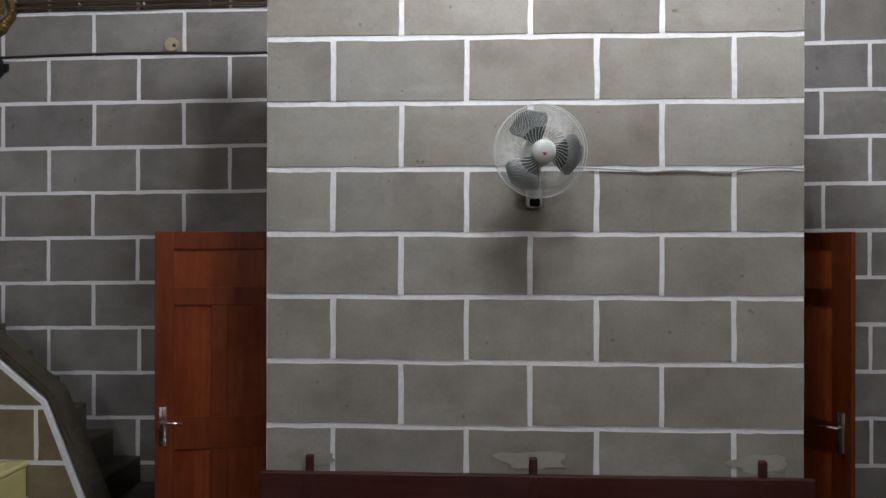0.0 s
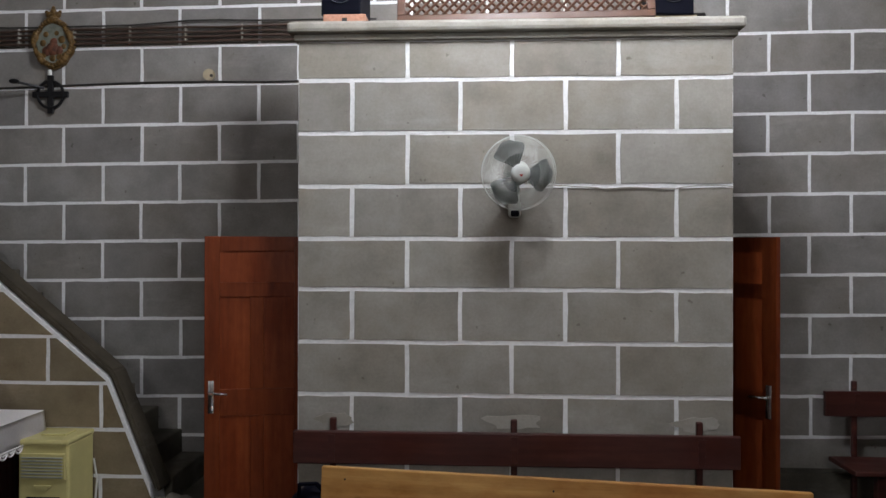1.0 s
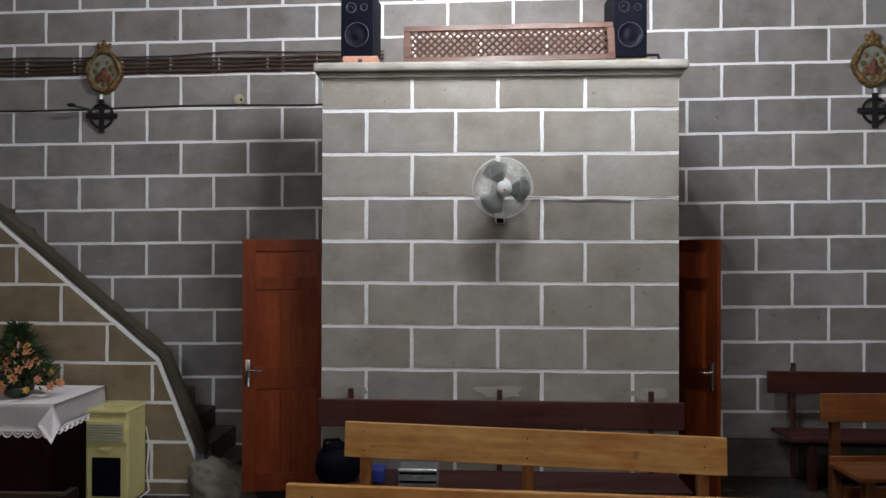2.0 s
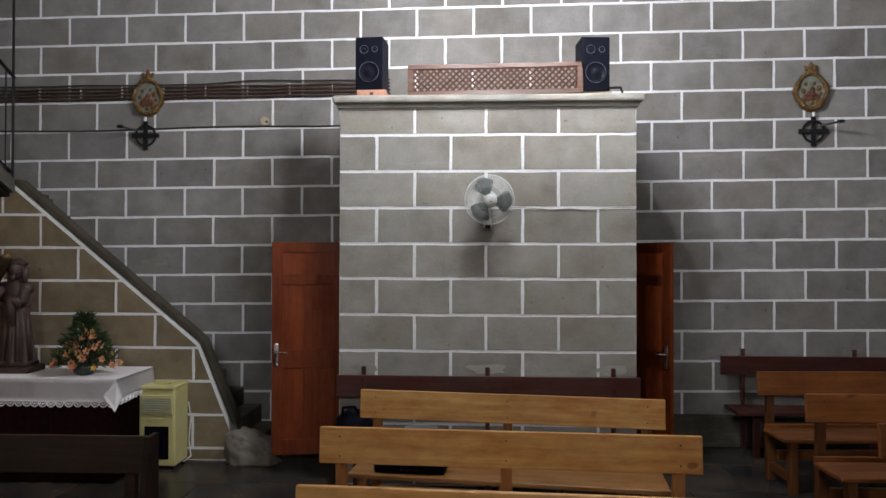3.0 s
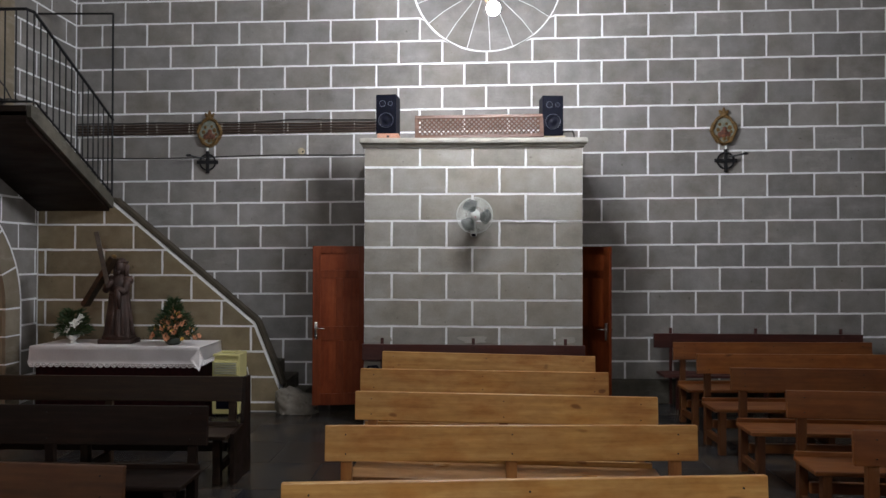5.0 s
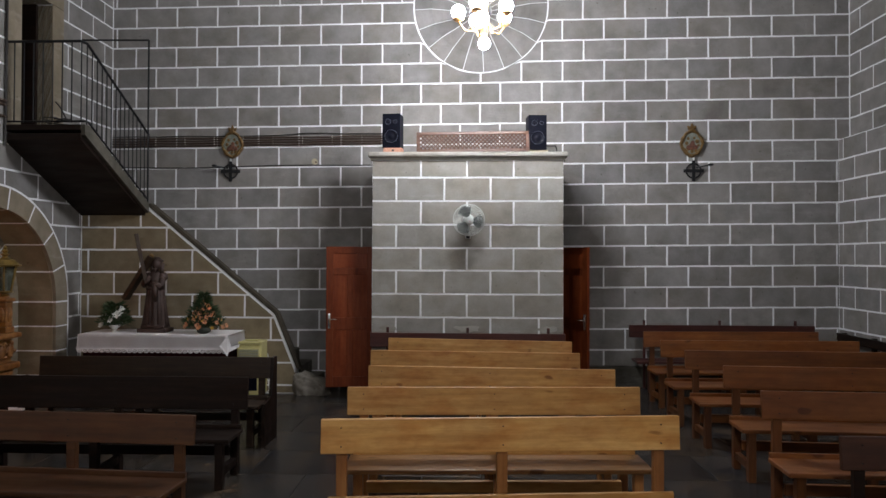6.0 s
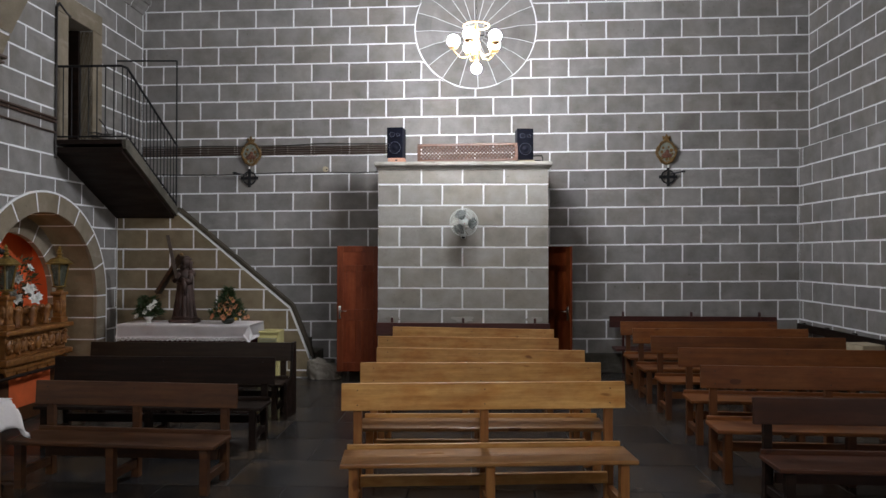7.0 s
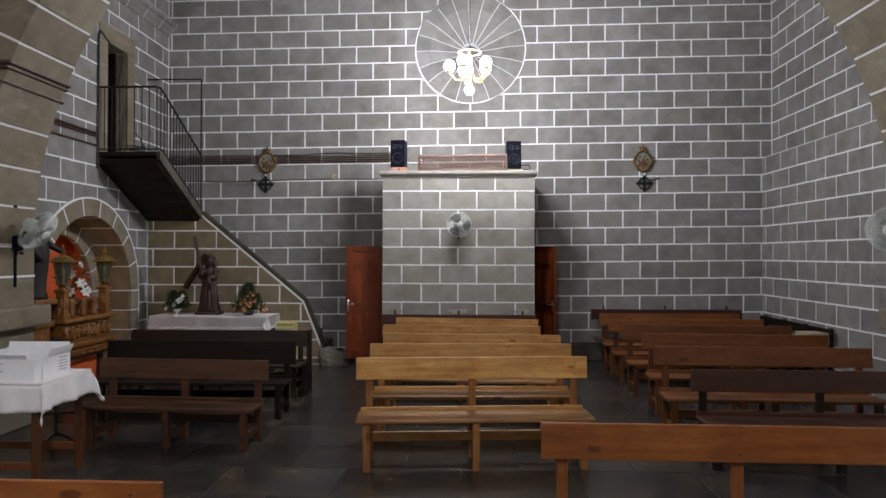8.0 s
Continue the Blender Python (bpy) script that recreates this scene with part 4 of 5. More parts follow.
# ---- on top of the porch ----
CT = PTOP + 0.105
def speaker(x, y, turn, zbase, label):
    s = thing("loudspeaker", label, "loudspeaker", pose(x, y, zbase, 0, 0, turn), "porch loudspeakers")
    bm = B()
    box(bm, -0.128, 0, 0, 0.128, 0.26, 0.488, bev=0.006)
    part("cabinet", bm, BLACK, s)
    for nm, cx, cz, r in (("woofer", 0, 0.165, 0.092), ("midrange", -0.045, 0.372, 0.038), ("tweeter", 0.055, 0.372, 0.026)):
        bm = B()
        m = pose(cx, 0, cz, 90)
        lathe(bm, [(r, 0.0), (r, 0.006), (r * 0.92, 0.008), (r * 0.86, 0.003), (r * 0.4, 0.001), (r * 0.3, 0.006), (0.004, 0.008)], 28, m)
        part(nm, bm, CONE, s, smooth=True)
        bm = B()
        prev = None
        for i in range(29):
            a = 2 * math.pi * i / 28
            p = m @ Vector((r * math.cos(a), r * math.sin(a), 0.007))
            if prev is not None:
                rod(bm, prev, p, 0.0018, 4)
            prev = p
        part("trim_ring", bm, RINGM, s)
    return s


bm = B()
box(bm, -0.74, PY + 0.02, CT, -0.47, PY + 0.22, CT + 0.07, bev=0.006)
bk = solid("hollow_brick", bm, BRICK, "orange hollow brick under a loudspeaker", "brick")
# Thin dark plate on the solid face paints the shade inside a hole
bm = B()
box(bm, -0.62, PY + 0.017, CT + 0.02, -0.588, PY + 0.021, CT + 0.045)
part("hollow", bm, CABLE, bk)
bm = B()
box(bm, 1.28, PY + 0.02, CT, 1.58, PY + 0.24, CT + 0.035, bev=0.004)
wd = solid("wood_block", bm, BUFF, "pale wooden board under a loudspeaker", "board")
speaker(-0.63, PY + 0.03, -5, CT + 0.07, "black three-way loudspeaker standing on an orange brick")
speaker(1.43, PY + 0.0, 4, CT + 0.035, "black three-way loudspeaker standing on a pale board")
bm = B()
tube(bm, [(1.5, PY + 0.3, CT + 0.13), (1.72, PY + 0.32, CT + 0.14), (1.735, PY + 0.32, CT + 0.1), (1.735, PY + 0.32, CT)], 0.011)
tube(bm, [(1.5, PY + 0.3, CT + 0.06), (1.70, PY + 0.32, CT + 0.06)], 0.009)
solid("pipe_end", bm, CABLE, "short bent dark pipe behind a loudspeaker", "pipe")
lat = thing("lattice_panel", "reddish wooden lattice screen leaning on the porch top", "screen", pose(0.525, PY - 0.03, CT, -8, -0.6, 0))
LW, LH = 1.58, 0.295
for nm, q in (("top_rail", (-LW / 2, -0.012, LH - 0.045, LW / 2, 0.012, LH)), ("bottom_rail", (-LW / 2, -0.012, 0, LW / 2, 0.012, 0.045)),
              ("side_rail", (-LW / 2, -0.012, 0.045, -LW / 2 + 0.05, 0.012, LH - 0.045)), ("side_rail", (LW / 2 - 0.05, -0.012, 0.045, LW / 2, 0.012, LH - 0.045))):
    bm = B()
    box(bm, *q, bev=0.004)
    part(nm, bm, LATTICE, lat)
IH = LH - 0.09
nslat = 28
for k, (sgn, y) in enumerate(((1, -0.004), (-1, 0.004))):
    for i in range(-4, nslat):
        u0 = -LW / 2 + 0.05 + i * (LW - 0.1) / (nslat - 4 + 0.0) * 0.94
        a, b = (u0, 0.045), (u0 + IH, 0.045 + IH)
        if sgn < 0:
            a, b = (u0, 0.045 + IH), (u0 + IH, 0.045)
        lo, hi = -LW / 2 + 0.05, LW / 2 - 0.05
        def cut(p, q, x):
            t2 = (x - p[0]) / (q[0] - p[0])
            return (x, p[1] + (q[1] - p[1]) * t2)
        if b[0] <= lo + 0.01 or a[0] >= hi - 0.01:
            continue
        if a[0] < lo:
            a = cut(a, b, lo)
        if b[0] > hi:
            b = cut(a, b, hi)
        bm = B()
        rod(bm, (a[0], y, a[1]), (b[0], y, b[1]), 0.0088, 4)
        part("slat", bm, LATTICE, lat)


# ---- wall medallions and wheel crosses ----
def medallion(x, z, flip):
    m = thing("medallion", "gilt carved oval wall medallion with a worn picture", "medallion", pose(x, YB - 0.012, z), "wall medallions")
    bm = B()
    n = 40
    def outline(a, k):
        r = 0.185 * k * (1 + 0.10 * math.cos(2 * a + math.pi) + 0.055 * math.cos(4 * a) + 0.02 * math.cos(12 * a))
        return (r * math.cos(a) * 1.08, r * math.sin(a) * 1.05)
    prism(bm, [(outline(2 * math.pi * i / n, 1)[0], 0, outline(2 * math.pi * i / n, 1)[1]) for i in range(n)], (0, -0.03, 0))
    part("backplate", bm, GILT, m)
    bm = B()
    for i in range(n):
        a = 2 * math.pi * i / n
        p = outline(a, 0.88)
        ball(bm, (p[0], -0.04, p[1]), 0.026 + 0.008 * math.sin(5 * a), 7, 5)
    part("rim", bm, GILT, m, smooth=True)
    bm = B()
    prism(bm, [(outline(2 * math.pi * i / n, 0.76)[0], -0.031, outline(2 * math.pi * i / n, 0.76)[1]) for i in range(n)], (0, -0.008, 0))
    part("picture", bm, ENAMEL, m, "faded pale painted field")
    bm = B()
    for cx, cz, r in ((0.0, -0.05, 0.06), (-0.05, -0.07, 0.045), (0.055, -0.065, 0.04), (0.01, 0.01, 0.035)):
        ball(bm, (cx, -0.038, cz), r, 10, 7, (1, 0.25, 1))
    part("relief", bm, ENAMELRED, m, "worn red painted relief", smooth=True)
    for cx, cz, r in ((-0.085, 0.0, 0.03), (0.08, 0.03, 0.034), (-0.06, 0.075, 0.026), (0.06, -0.12, 0.03), (-0.075, -0.10, 0.028), (0.035, 0.085, 0.022), (0.0, -0.13, 0.03), (0.10, -0.03, 0.024)):
        bm = B()
        ball(bm, (cx, -0.038, cz), r, 9, 6, (1, 0.3, 1))
        part("gilt_scroll", bm, GILT, m, smooth=True)
    bm = B()
    for cx, cz, r in ((0, 0.22, 0.045), (-0.04, 0.245, 0.03), (0.04, 0.245, 0.03), (0, 0.275, 0.028), (0, 0.305, 0.018), (-0.06, 0.27, 0.016), (0.06, 0.27, 0.016)):
        ball(bm, (cx, -0.03, cz), r, 9, 6, (1, 0.6, 1))
    part("crest", bm, GILT, m, smooth=True)
    c = thing("wheel_cross", "black iron wheel cross fixed on the wall below a medallion", "cross", pose(x + 0.03 * flip, YB - 0.02, z - 0.44), "wheel crosses")
    for q in ((-0.026, -0.02, -0.165, 0.026, 0.0, 0.165), (-0.16, -0.021, -0.026, 0.16, -0.001, 0.026)):
        bm = B()
        box(bm, *q, bev=0.005)
        part("arm", bm, IRON, c)
    bm = B()
    for i in range(32):
        a, b = 2 * math.pi * i / 32, 2 * math.pi * (i + 1) / 32
        rod(bm, (0.115 * math.cos(a), -0.012, 0.115 * math.sin(a)), (0.115 * math.cos(b), -0.012, 0.115 * math.sin(b)), 0.013, 6)
    part("ring", bm, IRON, c)
    bm = B()
    rod(bm, (flip * 0.04, -0.03, 0.05), (flip * 0.20, -0.16, 0.075), 0.012, 6)
    ball(bm, (flip * 0.215, -0.17, 0.078), 0.03, 10, 6, (1.5, 1, 0.7))
    part("candle_arm", bm, IRON, c)
    bm = B()
    rod(bm, (0, -0.02, 0.165), (0, -0.02, 0.21), 0.016, 8)
    part("candle", bm, STEEL, c)


medallion(-3.42, 3.74, -1)
medallion(4.04, 3.74, 1)


# ---- chandeliers ----
def chandelier(x, y, z, lit):
    c = thing("chandelier", "lit brass chandelier with white bulbs hanging on a chain", "chandelier", pose(x, y, z, 0, 0, 36), "nave chandeliers")
    bm = B()
    lathe(bm, [(0.02, -0.28), (0.045, -0.22), (0.03, -0.15), (0.06, -0.05), (0.035, 0.05), (0.05, 0.14), (0.02, 0.22), (0.012, 0.3)], 14)
    part("stem", bm, BRASS, c, smooth=True)
    bm = B()
    prev = None
    for i in range(33):
        a = 2 * math.pi * i / 32
        p = (0.17 * math.cos(a), 0.17 * math.sin(a), 0.24)
        if prev:
            rod(bm, prev, p, 0.012, 6)
        prev = p
    part("crown", bm, BRASS, c)
    for i in range(5):
        a = 2 * math.pi * i / 5
        ca, sa = math.cos(a), math.sin(a)
        bm = B()
        pts = [(r * ca, r * sa, zz) for r, zz in ((0.03, -0.08), (0.12, -0.19), (0.22, -0.19), (0.30, -0.10), (0.31, -0.05))]
        tube(bm, pts, 0.011)
        lathe(bm, [(0.02, -0.08), (0.045, -0.074), (0.062, -0.058), (0.07, -0.04), (0.064, -0.04), (0.05, -0.055), (0.03, -0.062)], 18, Matrix.Translation((0.31 * ca, 0.31 * sa, 0)))
        part("arm", bm, BRASS, c)
        bm = B()
        ball(bm, (0.31 * ca, 0.31 * sa, 0.035), 0.083, 18, 12)
        part("bulb", bm, lit, c, "glowing white bulb", smooth=True)
    bm = B()
    ball(bm, (0, 0, -0.345), 0.07, 18, 12)
    part("bulb", bm, lit, c, "glowing white bulb", smooth=True)
    bm = B()
    for k in range(int((ZC - z - 0.3) / 0.1)):
        zc = 0.33 + k * 0.1
        prev = None
        for i in range(9):
            a = 2 * math.pi * i / 8
            q = (0.018 * math.cos(a), 0.0, zc + 0.055 * math.sin(a)) if k % 2 else (0.0, 0.018 * math.cos(a), zc + 0.055 * math.sin(a))
            if prev:
                rod(bm, prev, q, 0.004, 4)
            prev = q
    part("chain", bm, IRON, c)
    bm = B()
    lathe(bm, [(0.012, ZC - z - 0.45), (0.02, ZC - z - 0.12), (0.07, ZC - z - 0.06), (0.08, ZC - z)], 14)
    part("canopy", bm, BRASS, c)
    return c


chandelier(0.65, 2.06, 4.80, BULBM)
# Unseen second chandelier behind the camera, added to light pew fronts and fill shade
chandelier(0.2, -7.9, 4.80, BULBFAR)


# ---- pews ----
def pew(left, right, top, mat, mat_z, label, group="", name="pew", board=0.22, ends=False, nposts=3):
    """left, right: the ends (x, y) of the back board's top; top: its height in the world. The pew faces -y."""
    l, r = Vector((*left, 0)), Vector((*right, 0))
    c, d = (l + r) / 2, r - l
    L = d.length
    H = top - FLOOR
    ang = math.degrees(math.atan2(d.y, d.x))
    p = thing(name, label, "pew", pose(c.x, c.y, FLOOR, 0, 0, ang), group)
    h = L / 2
    bm = B()
    box(bm, -h, -0.035, H - board, h, 0.0, H, bev=0.006, m=None)
    bmesh.ops.rotate(bm, cent=(0, 0, H - board), matrix=Matrix.Rotation(radians(-4), 3, "X"), verts=bm.verts)
    part("backrest", bm, mat, p)
    hs = H * 0.49
    bm = B()
    box(bm, -h + 0.03, -0.46, hs - 0.035, h - 0.03, -0.06, hs, bev=0.008)
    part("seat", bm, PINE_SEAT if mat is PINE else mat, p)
    bm = B()
    box(bm, -h + 0.05, -0.055, hs - 0.03, h - 0.05, -0.025, hs + 0.035, bev=0.005)
    part("seat_rail", bm, mat, p)
    bm = B()
    box(bm, -h + 0.16, -0.075, 0.20, h - 0.16, -0.03, 0.29, bev=0.006)
    part("stretcher", bm, mat, p)
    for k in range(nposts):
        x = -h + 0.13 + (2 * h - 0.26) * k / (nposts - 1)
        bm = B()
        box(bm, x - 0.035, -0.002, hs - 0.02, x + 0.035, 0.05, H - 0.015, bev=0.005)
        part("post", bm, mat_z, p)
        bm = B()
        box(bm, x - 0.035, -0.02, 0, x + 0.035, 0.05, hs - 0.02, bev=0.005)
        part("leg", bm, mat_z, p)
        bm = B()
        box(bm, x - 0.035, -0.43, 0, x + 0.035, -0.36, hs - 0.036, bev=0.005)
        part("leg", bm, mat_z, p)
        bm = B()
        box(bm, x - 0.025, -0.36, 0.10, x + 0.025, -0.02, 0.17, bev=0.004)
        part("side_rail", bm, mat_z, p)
        for dz in (0.05, board - 0.05):
            bm = B()
            rod(bm, (x, -0.033, H - dz), (x, -0.040, H - dz), 0.0048, 8)
            part("bolt", bm, IRON, p)
    if ends:
        bm = B()
        prism(bm, [(h, -0.44, 0), (h, -0.44, hs + 0.02), (h, -0.16, hs + 0.05), (h, -0.08, H + 0.01), (h, 0.05, H + 0.01), (h, 0.06, 0)], (0.035, 0, 0))
        part("end_panel", bm, DARKWOOD, p, "black end panel")
    return p


G = "honey pine pews"
for l, r in (((-0.556, 2.71), (1.752, 2.44)), ((-0.613, 1.53), (1.685, 1.42)), ((-0.48, 0.455), (1.835, 0.335)), ((-0.488, -0.637), (1.848, -0.517)), ((-0.465, -1.72), (1.86, -1.50))):
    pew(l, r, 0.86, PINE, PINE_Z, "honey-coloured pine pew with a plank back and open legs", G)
G = "brown pine pews"
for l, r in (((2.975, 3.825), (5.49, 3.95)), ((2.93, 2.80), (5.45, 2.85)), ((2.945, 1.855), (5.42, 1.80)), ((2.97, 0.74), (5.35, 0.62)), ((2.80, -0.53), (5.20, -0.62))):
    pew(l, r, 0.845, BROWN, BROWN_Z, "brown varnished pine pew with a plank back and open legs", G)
pew((2.92, -1.46), (5.5, -1.50), 0.73, REDBROWN, DARKWOOD, "dark red-brown stained pew with a low plank back", "dark pews")
pew((1.12, -4.28), (3.5, -4.32), 0.86, BRIGHTPINE, BRIGHTPINE_Z, "brighter brown pine pew standing near the aisle", G)
pew((-3.1, -5.48), (-0.71, -5.48), 0.86, BRIGHTPINE, BRIGHTPINE_Z, "brighter brown pine pew on the far aisle side", G)
G = "dark pews"
pew((-4.45, 1.62), (-1.76, 1.66), 0.75, DARKBROWN, DARKBROWN, "very dark brown stained pew with a black end panel", G, ends=True, board=0.24)
pew((-4.10, 0.28), (-1.60, 0.31), 0.76, DARKWOOD, DARKWOOD, "almost black stained pew with a high plank back", G, board=0.30)
pew((-3.50, -0.96), (-1.55, -1.06), 0.72, UMBER, UMBER, "dark umber stained pew with a plank back", G)


def wall_bench(x0, x1, y, top, posts):
    b = thing("wall_bench", "dark maroon wooden bench fixed against the block wall", "bench", pose(0, y, 0), "wall benches")
    bm = B()
    box(bm, x0, -0.075, top - 0.20, x1, -0.04, top, bev=0.006)
    part("backrest", bm, MAROON, b)
    bm = B()
    box(bm, x0 + 0.05, -0.42, 0.28, x1 - 0.05, -0.02, 0.315, bev=0.006)
    part("seat", bm, MAROON, b)
    for x in posts:
        bm = B()
        box(bm, x - 0.02, -0.038, FLOOR, x + 0.02, -0.005, top + 0.075, bev=0.008)
        part("post", bm, MAROON, b)
        bm = B()
        box(bm, x - 0.03, -0.40, FLOOR, x + 0.03, -0.34, 0.28, bev=0.005)
        part("leg", bm, MAROON, b)
        bm = B()
        box(bm, x - 0.02, -0.078, top - 0.18, x + 0.02, -0.074, top - 0.02, bev=0.001)
        part("cover_strip", bm, MAROON, b)
    return b


wall_bench(-0.90, 1.81, PY - 0.006, 0.845, (-0.66, 0.46, 1.58))
wall_bench(3.0, 5.88, YB - 0.14, 0.845, (3.25, 4.43, 5.6))
b = thing("side_bench", "almost black wooden bench along the side wall", "bench", pose(XRL - 0.02, 0, 0, 0, 0, -90), "wall benches")
for nm, q in (("backrest", (-4.88, -0.10, 0.61, -2.30, -0.06, 0.74)), ("seat", (-4.88, -0.50, 0.26, -2.30, -0.06, 0.30)), ("front_rail", (-4.84, -0.48, 0.14, -2.35, -0.45, 0.26))):
    bm = B()
    box(bm, *q, bev=0.006)
    part(nm, bm, DARKWOOD, b)
for k in range(4):
    x = -4.78 + k * 0.79
    bm = B()
    box(bm, x - 0.035, -0.48, FLOOR, x + 0.035, -0.42, 0.26, bev=0.005)
    box(bm, x - 0.035, -0.059, FLOOR, x + 0.035, -0.01, 0.75, bev=0.005)
    box(bm, x - 0.02, -0.42, FLOOR + 0.1, x + 0.02, -0.06, FLOOR + 0.17, bev=0.004)
    part("support", bm, DARKWOOD, b)


# ---- altar table against the stair wall ----
TX0, TX1, TY0, TY1, TZ = -5.02, -2.90, 3.36, 4.06, 0.80
tb = thing("altar_table", "table covered to the floor by a dark red skirt", "table")
bm = B()
box(bm, TX0 + 0.02, TY0 + 0.02, TZ - 0.045, TX1 - 0.02, TY1 - 0.02, TZ - 0.008, bev=0.004)
part("tabletop", bm, UMBER, tb)
bm = B()
n = 120
loop = []
per = [(TX0 + 0.04, TY0 + 0.04), (TX1 - 0.04, TY0 + 0.04), (TX1 - 0.04, TY1 - 0.04), (TX0 + 0.04, TY1 - 0.04)]
for (xa, ya), (xb, yb2) in zip(per, per[1:] + per[:1]):
    for i in range(30):
        s = i / 30
        loop.append((xa + (xb - xa) * s, ya + (yb2 - ya) * s))
ta, bo = [], []
for i, (x, y) in enumerate(loop):
    w = 0.018 * math.sin(i * 1.9) + 0.008 * math.sin(i * 0.7)
    ta.append(bm.verts.new((x, y, TZ - 0.05)))
    bo.append(bm.verts.new((x + (w if abs(y - TY1 + 0.04) > 1e-4 and abs(y - TY0 - 0.04) > 1e-4 else 0), y + (w if abs(y - TY0 - 0.04) < 1e-4 else 0), FLOOR + 0.01)))
for i in range(len(loop)):
    j = (i + 1) % len(loop)
    bm.faces.new((ta[i], ta[j], bo[j], bo[i]))
bmesh.ops.solidify(bm, geom=list(bm.faces), thickness=0.006)
part("skirt", bm, REDCLOTH, tb, smooth=True)

cl = thing("tablecloth", "white tablecloth with a scalloped lace border on the altar table", "tablecloth")
bm = B()
box(bm, TX0 - 0.01, TY0 - 0.01, TZ - 0.008, TX1 + 0.01, TY1, TZ, bev=0.004)
part("top", bm, CLOTH, cl)
def drop(p0, p1, out, h0, seed):
    bm = B()
    p0, p1 = Vector(p0), Vector(p1)
    L = (p1 - p0).length
    nx, nz = int(L / 0.03), 5
    g = []
    for i in range(nx + 1):
        s = i / nx
        col = []
        for k in range(nz + 1):
            v = k / nz
            flare = 0.010 * v + 0.012 * v * math.sin(s * L * 9 + seed) + 0.006 * v * math.sin(s * L * 23 + seed)
            q = p0.lerp(p1, s) + Vector(out) * flare
            col.append(bm.verts.new((q.x, q.y, TZ - 0.004 - h0 * v)))
        g.append(col)
    for i in range(nx):
        for k in range(nz):
            bm.faces.new((g[i][k], g[i + 1][k], g[i + 1][k + 1], g[i][k + 1]))
    bmesh.ops.solidify(bm, geom=list(bm.faces), thickness=0.003)
    part("drop", bm, CLOTH, cl, smooth=True)
    # lace: a band with round scallops and small holes between them
    bm = B()
    ns = int(L / 0.078)
    for i in range(ns):
        s = (i + 0.5) / ns
        q = p0.lerp(p1, s)
        fl = 0.012 + 0.012 * math.sin(s * L * 9 + seed)
        c = Vector((q.x, q.y, TZ - 0.004 - h0)) + Vector(out) * fl
        dirv = (p1 - p0).normalized()
        for rr, tk in ((0.038, 0.007), (0.021, 0.006)):
            prev = None
            for a in range(11):
                an = math.pi + math.pi * a / 10
                pt = c + dirv * (rr * math.cos(an)) + Vector((0, 0, rr * math.sin(an) * 1.25))
                if prev is not None:
                    rod(bm, prev, pt, tk, 4)
                prev = pt
        rod(bm, c, c + Vector((0, 0, -0.034)), 0.004, 4)
    a0 = Vector((p0.x, p0.y, TZ - 0.004 - h0)) + Vector(out) * 0.012
    b0 = Vector((p1.x, p1.y, TZ - 0.004 - h0)) + Vector(out) * 0.012
    rod(bm, a0, b0, 0.005, 5)
    part("lace", bm, CLOTH, cl, "white scalloped lace edge")
drop((TX0 - 0.01, TY0 - 0.01, 0), (TX1 + 0.01, TY0 - 0.01, 0), (0, -1, 0), 0.20, 0.3)
drop((TX1 + 0.01, TY0 - 0.01, 0), (TX1 + 0.01, TY1, 0), (1, 0, 0), 0.18, 1.3)
drop((TX0 - 0.01, TY1, 0), (TX0 - 0.01, TY0 - 0.01, 0), (-1, 0, 0), 0.18, 2.3)
bm = B()
prism(bm, [(TX1 + 0.012, TY0 - 0.02, TZ - 0.01), (TX1 - 0.10, TY0 - 0.03, TZ - 0.15), (TX1 + 0.02, TY0 - 0.05, TZ - 0.29), (TX1 + 0.05, TY0 + 0.02, TZ - 0.16)], (0.004, -0.012, 0))
part("corner_fold", bm, CLOTH, cl)

# statue: one plain mesh, and the cross that leans on it
SX, SYY = -4.10, 3.70
bm = B()
box(bm, -0.25, -0.15, 0.0, 0.25, 0.15, 0.06, bev=0.015)
box(bm, -0.20, -0.12, 0.06, 0.20, 0.12, 0.10, bev=0.012)
def robe(z0, z1, r0, r1, fold):
    rings = []
    for k in range(12):
        s = k / 11
        r = r0 + (r1 - r0) * s ** 0.8
        rings.append([bm.verts.new((1.05 * r * (1 + fold * (1 - s) * math.sin(9 * a)) * math.cos(a), 0.8 * r * (1 + fold * (1 - s) * math.sin(9 * a)) * math.sin(a), z0 + (z1 - z0) * s)) for a in [2 * math.pi * i / 54 for i in range(54)]])
    for a, b in zip(rings, rings[1:]):
        for i in range(54):
            bm.faces.new((a[i], a[(i + 1) % 54], b[(i + 1) % 54], b[i]))
    bm.faces.new(rings[-1])
robe(0.10, 0.66, 0.20, 0.135, 0.13)
for k in range(7):
    a = -2.6 + 0.42 * k
    rod(bm, (0.13 * math.cos(a), 0.10 * math.sin(a), 0.62), (0.185 * math.cos(a), 0.15 * math.sin(a), 0.12), 0.016, 6, 0.03)
for k in range(16):
    a = 2 * math.pi * k / 16
    rod(bm, (0.145 * math.cos(a), 0.115 * math.sin(a), 0.63), (0.145 * math.cos(a + 0.4), 0.115 * math.sin(a + 0.4), 0.63), 0.014, 6)
    rod(bm, (0.03 + 0.085 * math.cos(a), 0.005 + 0.088 * math.sin(a), 1.035), (0.03 + 0.085 * math.cos(a + 0.4), 0.005 + 0.088 * math.sin(a + 0.4), 1.04), 0.011, 5)
